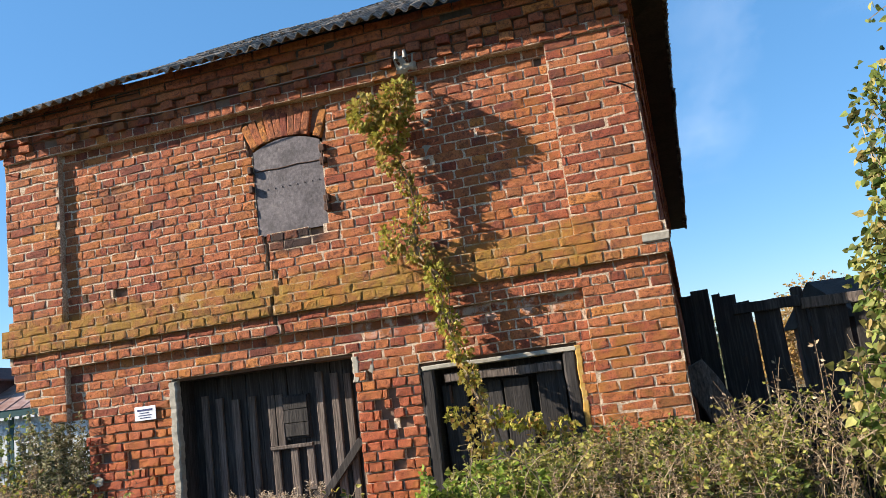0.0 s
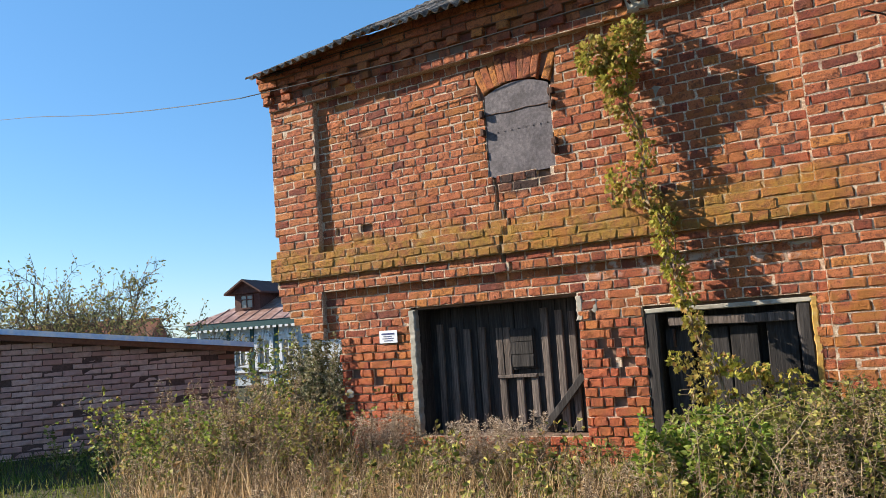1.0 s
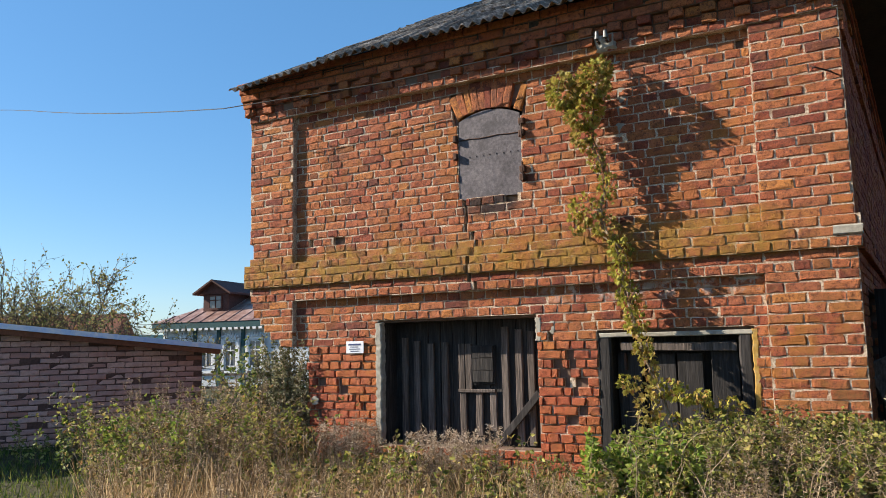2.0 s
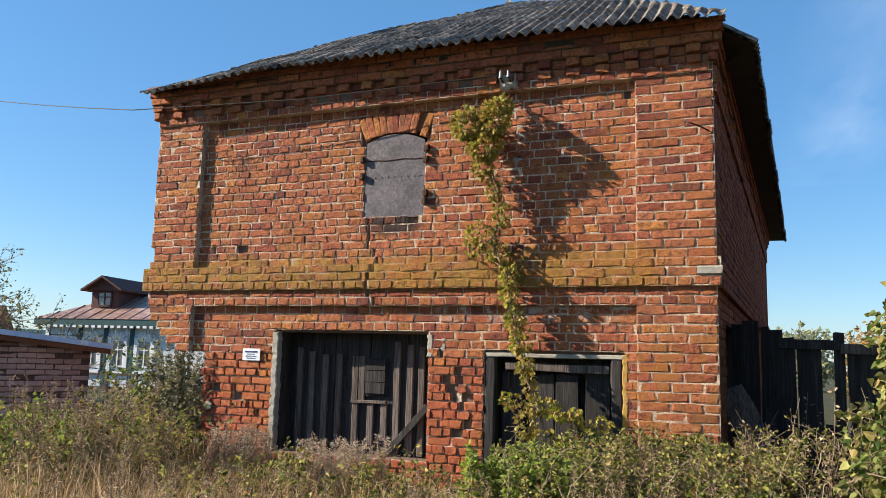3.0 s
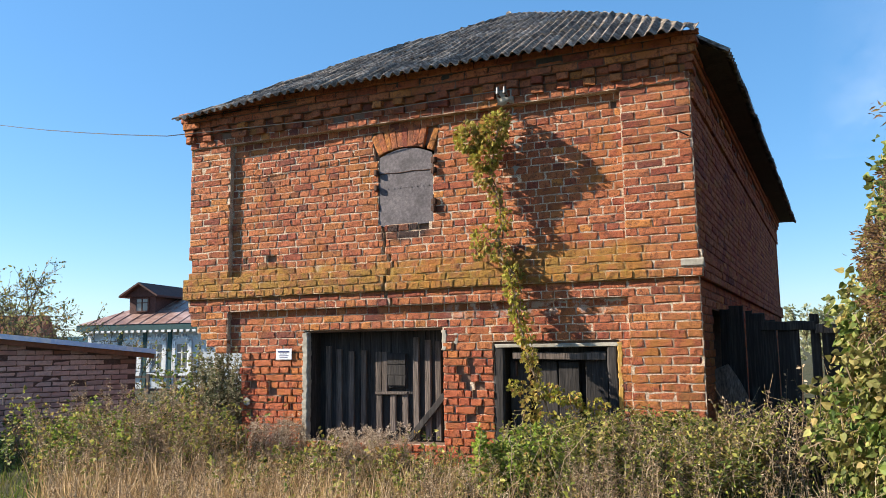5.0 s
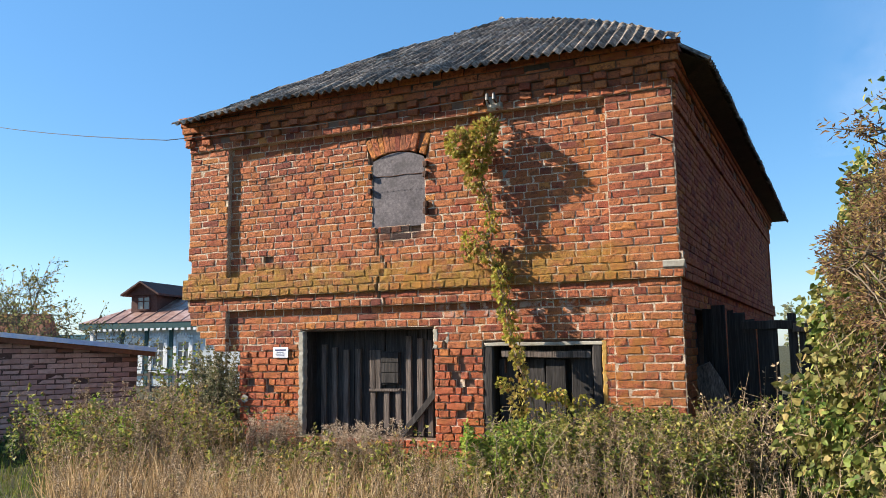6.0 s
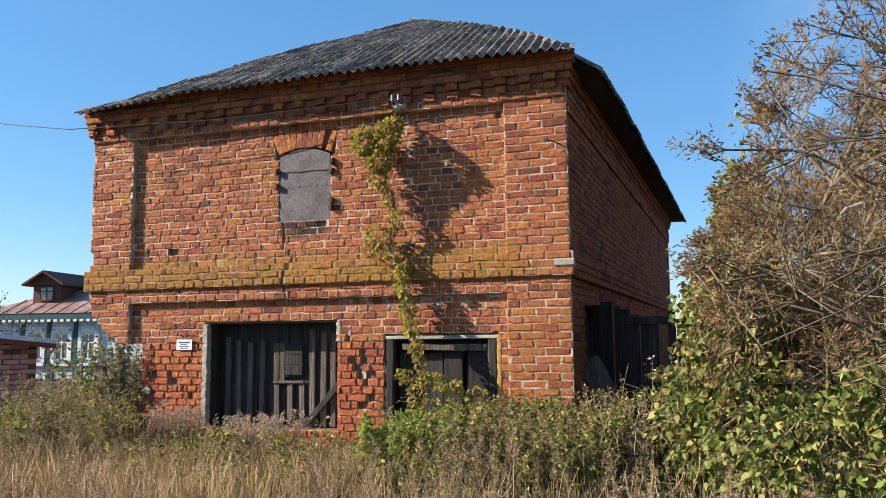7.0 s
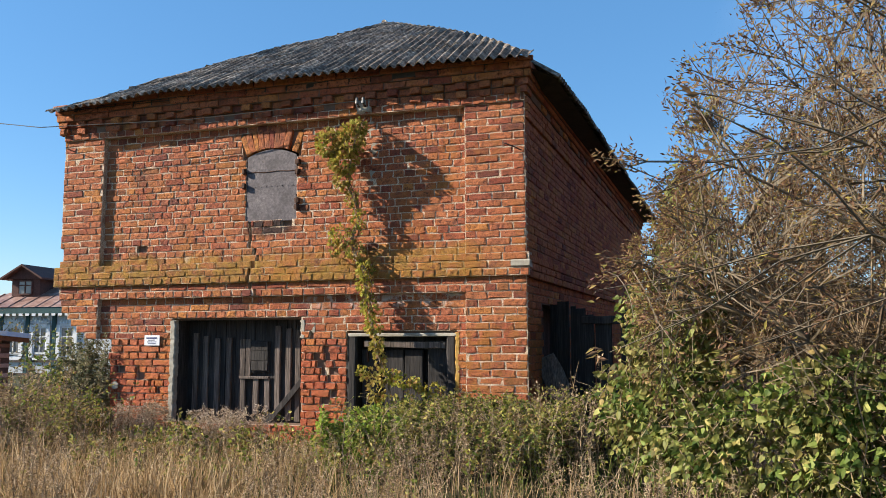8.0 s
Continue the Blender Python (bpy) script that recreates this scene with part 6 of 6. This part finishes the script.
    ob = new("crown", h.mesh("crown", leaf_mat))
    ob.parent = thing
    return thing


shrub("willow_shrub", "big half-bare autumn shrub with grey twigs and brown leaves", (3.6, -1.9, 0.3), 11, 4.3, 3, OVAL, LEAF_WILLOW, 0.036, 14, 12, 6.4, (-0.15, -0.12, 0.12), inside=lambda p: p[:, 0] > 1.27 + 0.9 * np.clip(p[:, 1] + 1.7, 0, 1) + 0.42 * np.maximum(0, p[:, 2] - 2.2) + 0.22 * np.sin(p[:, 2] * 7) * np.sin(p[:, 1] * 5), kids=(6, 7), leafy=lambda p: (p[:, 2] > 1.55 + 0.3 * np.sin(p[:, 0] * 3.0)), fine=1.15)


shrub("twiggy_thicket", "dense tangle of bare brown twigs over the hop", (2.8, -1.5, 0.3), 12, 2.5, 3, OVAL, LEAF_WILLOW, 0.03, 2, 41, 3.0, (-0.1, -0.1, 0.0), bark=STALK, radius=0.025, inside=lambda p: (p[:, 0] > 1.6) & (p[:, 1] > -2.35) & ((p[:, 2] > 1.4) | (p[:, 1] > -1.7)), kids=(6, 6), leafy=lambda p: p[:, 2] > 1.5, fine=1.3)


def build_limb():
    bm = bmesh.new()
    tube(bm, [(2.18, -2.25, 2.58), (2.31, -2.22, 2.73), (2.46, -2.2, 2.775), (2.61, -2.18, 2.77), (2.86, -2.1, 2.68), (3.2, -2.0, 2.42), (3.5, -1.92, 1.6), (3.6, -1.9, 0.25)], 0.009, 0.035, 7)
    tagged(part("dead_limb", bm, LICHEN_BARK, None), "pale dead limb with orange lichen in the shrub", "branch")


LICHEN_BARK = plain_mix("lichened_pale_bark", [(0.32, (0.16, 0.13, 0.10)), (0.48, (0.42, 0.37, 0.30)), (0.6, (0.55, 0.49, 0.42)), (0.68, (0.55, 0.30, 0.04))], 9, 0.9, 0.5)
build_limb()


def build_hop_mass():
    """Hop that has climbed over the near side of the shrub."""
    rng = np.random.default_rng(31)
    thing = tagged(new("hop_thicket"), "large-leaved green and yellow hop covering the shrub's foot", "creeper", kind="stuff")
    h, hs = Heap(), Heap()
    lumps = [((1.72, -0.45, 2.55), (0.30, 0.5, 0.75), 520), ((1.60, -0.85, 1.75), (0.42, 0.6, 0.75), 1300), ((1.62, -1.4, 1.15), (0.50, 0.55, 0.6), 2000), ((1.32, -1.1, 1.2), (0.48, 0.42, 0.55), 1500), ((1.50, -1.05, 1.95), (0.42, 0.45, 0.65), 1400), ((1.72, -1.1, 2.75), (0.34, 0.4, 0.5), 600), ((2.2, -2.2, 1.0), (0.8, 0.5, 0.42), 1700), ((2.6, -2.55, 1.45), (0.5, 0.3, 0.28), 900), ((3.2, -2.6, 1.05), (1.0, 0.5, 0.45), 1600), ((1.66, -0.35, 3.0), (0.24, 0.45, 0.6), 330), ((1.85, -0.5, 3.6), (0.25, 0.35, 0.7), 90), ((4.3, -2.4, 1.2), (0.8, 0.6, 0.6), 900)]
    for c, r, n in lumps:
        u = rng.normal(0, 1, (n, 3))
        u /= np.linalg.norm(u, axis=1)[:, None]
        wob = 1 + 0.3 * np.array([noise.noise(Vector(a) * 2.2 + Vector(c)) for a in u])
        p = np.array(c) + u * np.array(r) * (rng.uniform(0.3, 1.05, n) ** 0.45 * wob)[:, None]
        way = u * 0.7 + np.array((-0.2, -0.3, -0.8))
        h.many(*BROAD, aim(rng, p, way, rng.uniform(0.028, 0.078, n), 0.6))
        k = n // 12
        j = rng.integers(0, n, (2, k))
        a, b2 = p[j[0]], p[j[1]]
        near = np.linalg.norm(a - b2, axis=1) < 0.8
        rods(hs, a[near], b2[near], 0.004, 0.003)
    ob = new("leaves", h.mesh("leaves", LEAF_HOP))
    ob.parent = thing
    ob = new("stems", hs.mesh("stems", STALK))
    ob.parent = thing


build_hop_mass()
shrub("apple_tree", "sparse half-bare apple tree behind the shed", (-19.6, 7.0, 0.4), 8, 3.2, 3, LEAF, LEAF_FAR, 0.09, 1, 5, 4.7, (0, 0, 0.05), radius=0.07, kids=(5, 5))
shrub("apple_tree", "bare twiggy shrub behind the shed", (-22.5, 5.2, 0.4), 7, 3.0, 3, LEAF, LEAF_FAR, 0.12, 1, 8, 4.4, (0, 0, 0.05), radius=0.07)
shrub("far_willow", "distant grey-green willow beyond the fence, haze put into its pale leaves", (3.4, 58.0, 0.2), 6, 3.2, 3, LEAF, LEAF_HAZED, 0.30, 2, 14, 5.0, (0, 0, 0.2), radius=0.14)
shrub("far_willow", "distant grey-green willow beyond the fence, haze put into its pale leaves", (9.5, 62.0, 0.2), 6, 3.2, 3, LEAF, LEAF_HAZED, 0.30, 2, 15, 4.8, (0, 0, 0.2), radius=0.14)


# ---- thin high cloud, far off ----
def build_cloud():
    m, nt, b = material("cirrus", 1.0)
    p = place(nt, (0.0016, 0.0005, 1))
    f = grain(nt, p, 1.6, 6, 0.62)
    g = grain(nt, p, 0.35, 3, 0.5)
    fac = calc(nt, "MULTIPLY", ramp(nt, f, [(0.42, 0.0), (0.72, 0.8)]), ramp(nt, g, [(0.42, 0.0), (0.62, 1.0)]))
    xyz = node(nt, "ShaderNodeSeparateXYZ")
    nt.links.new(node(nt, "ShaderNodeNewGeometry").outputs["Position"], xyz.inputs[0])
    for sock, lo, hi in ((xyz.outputs["X"], 100, 700), (xyz.outputs["Y"], 1000, 1600)):
        r = node(nt, "ShaderNodeMapRange")
        r.inputs[1].default_value, r.inputs[2].default_value = lo, hi
        nt.links.new(sock, r.inputs[0])
        fac = calc(nt, "MULTIPLY", fac, r.outputs[0])
    t = node(nt, "ShaderNodeBsdfTranslucent")
    t.inputs["Color"].default_value = (0.95, 0.95, 0.95, 1)
    clear_part = node(nt, "ShaderNodeBsdfTransparent")
    mix = node(nt, "ShaderNodeMixShader")
    nt.links.new(fac, mix.inputs[0])
    nt.links.new(clear_part.outputs[0], mix.inputs[1])
    nt.links.new(t.outputs[0], mix.inputs[2])
    nt.links.new(mix.outputs[0], nt.nodes["Material Output"].inputs[0])
    h = Heap()
    n = 12
    vs = [(100 + 3600 * i / n, 900 + 3300 * j / n, 900) for j in range(n + 1) for i in range(n + 1)]
    h.add(vs, [(j * (n + 1) + i, j * (n + 1) + i + 1, (j + 1) * (n + 1) + i + 1, (j + 1) * (n + 1) + i) for j in range(n) for i in range(n)])
    tagged(new("backdrop", h.mesh("backdrop", m)), "thin white wisps of high cloud", "cloud", kind="structure")


build_cloud()


# ---- bricks that can be picked apart, on the front wall ----
def build_near_bricks():
    rnd = random.Random(17)
    meshes = {}
    for ref, ts in TEMPLATES.items():
        for t, (vs, fs) in enumerate(ts):
            h = Heap()
            h.add(vs, fs)
            meshes[ref, t] = h.mesh("brick", BRICK)
    for b in FRONT_BRICKS:
        if b in FRONT_NEAR:
            ref, t, m = pose_brick(b, rnd)
            ob = new("brick", meshes[ref, t])
            ob.parent = front_wall
            ob.matrix_basis = m


build_near_bricks()
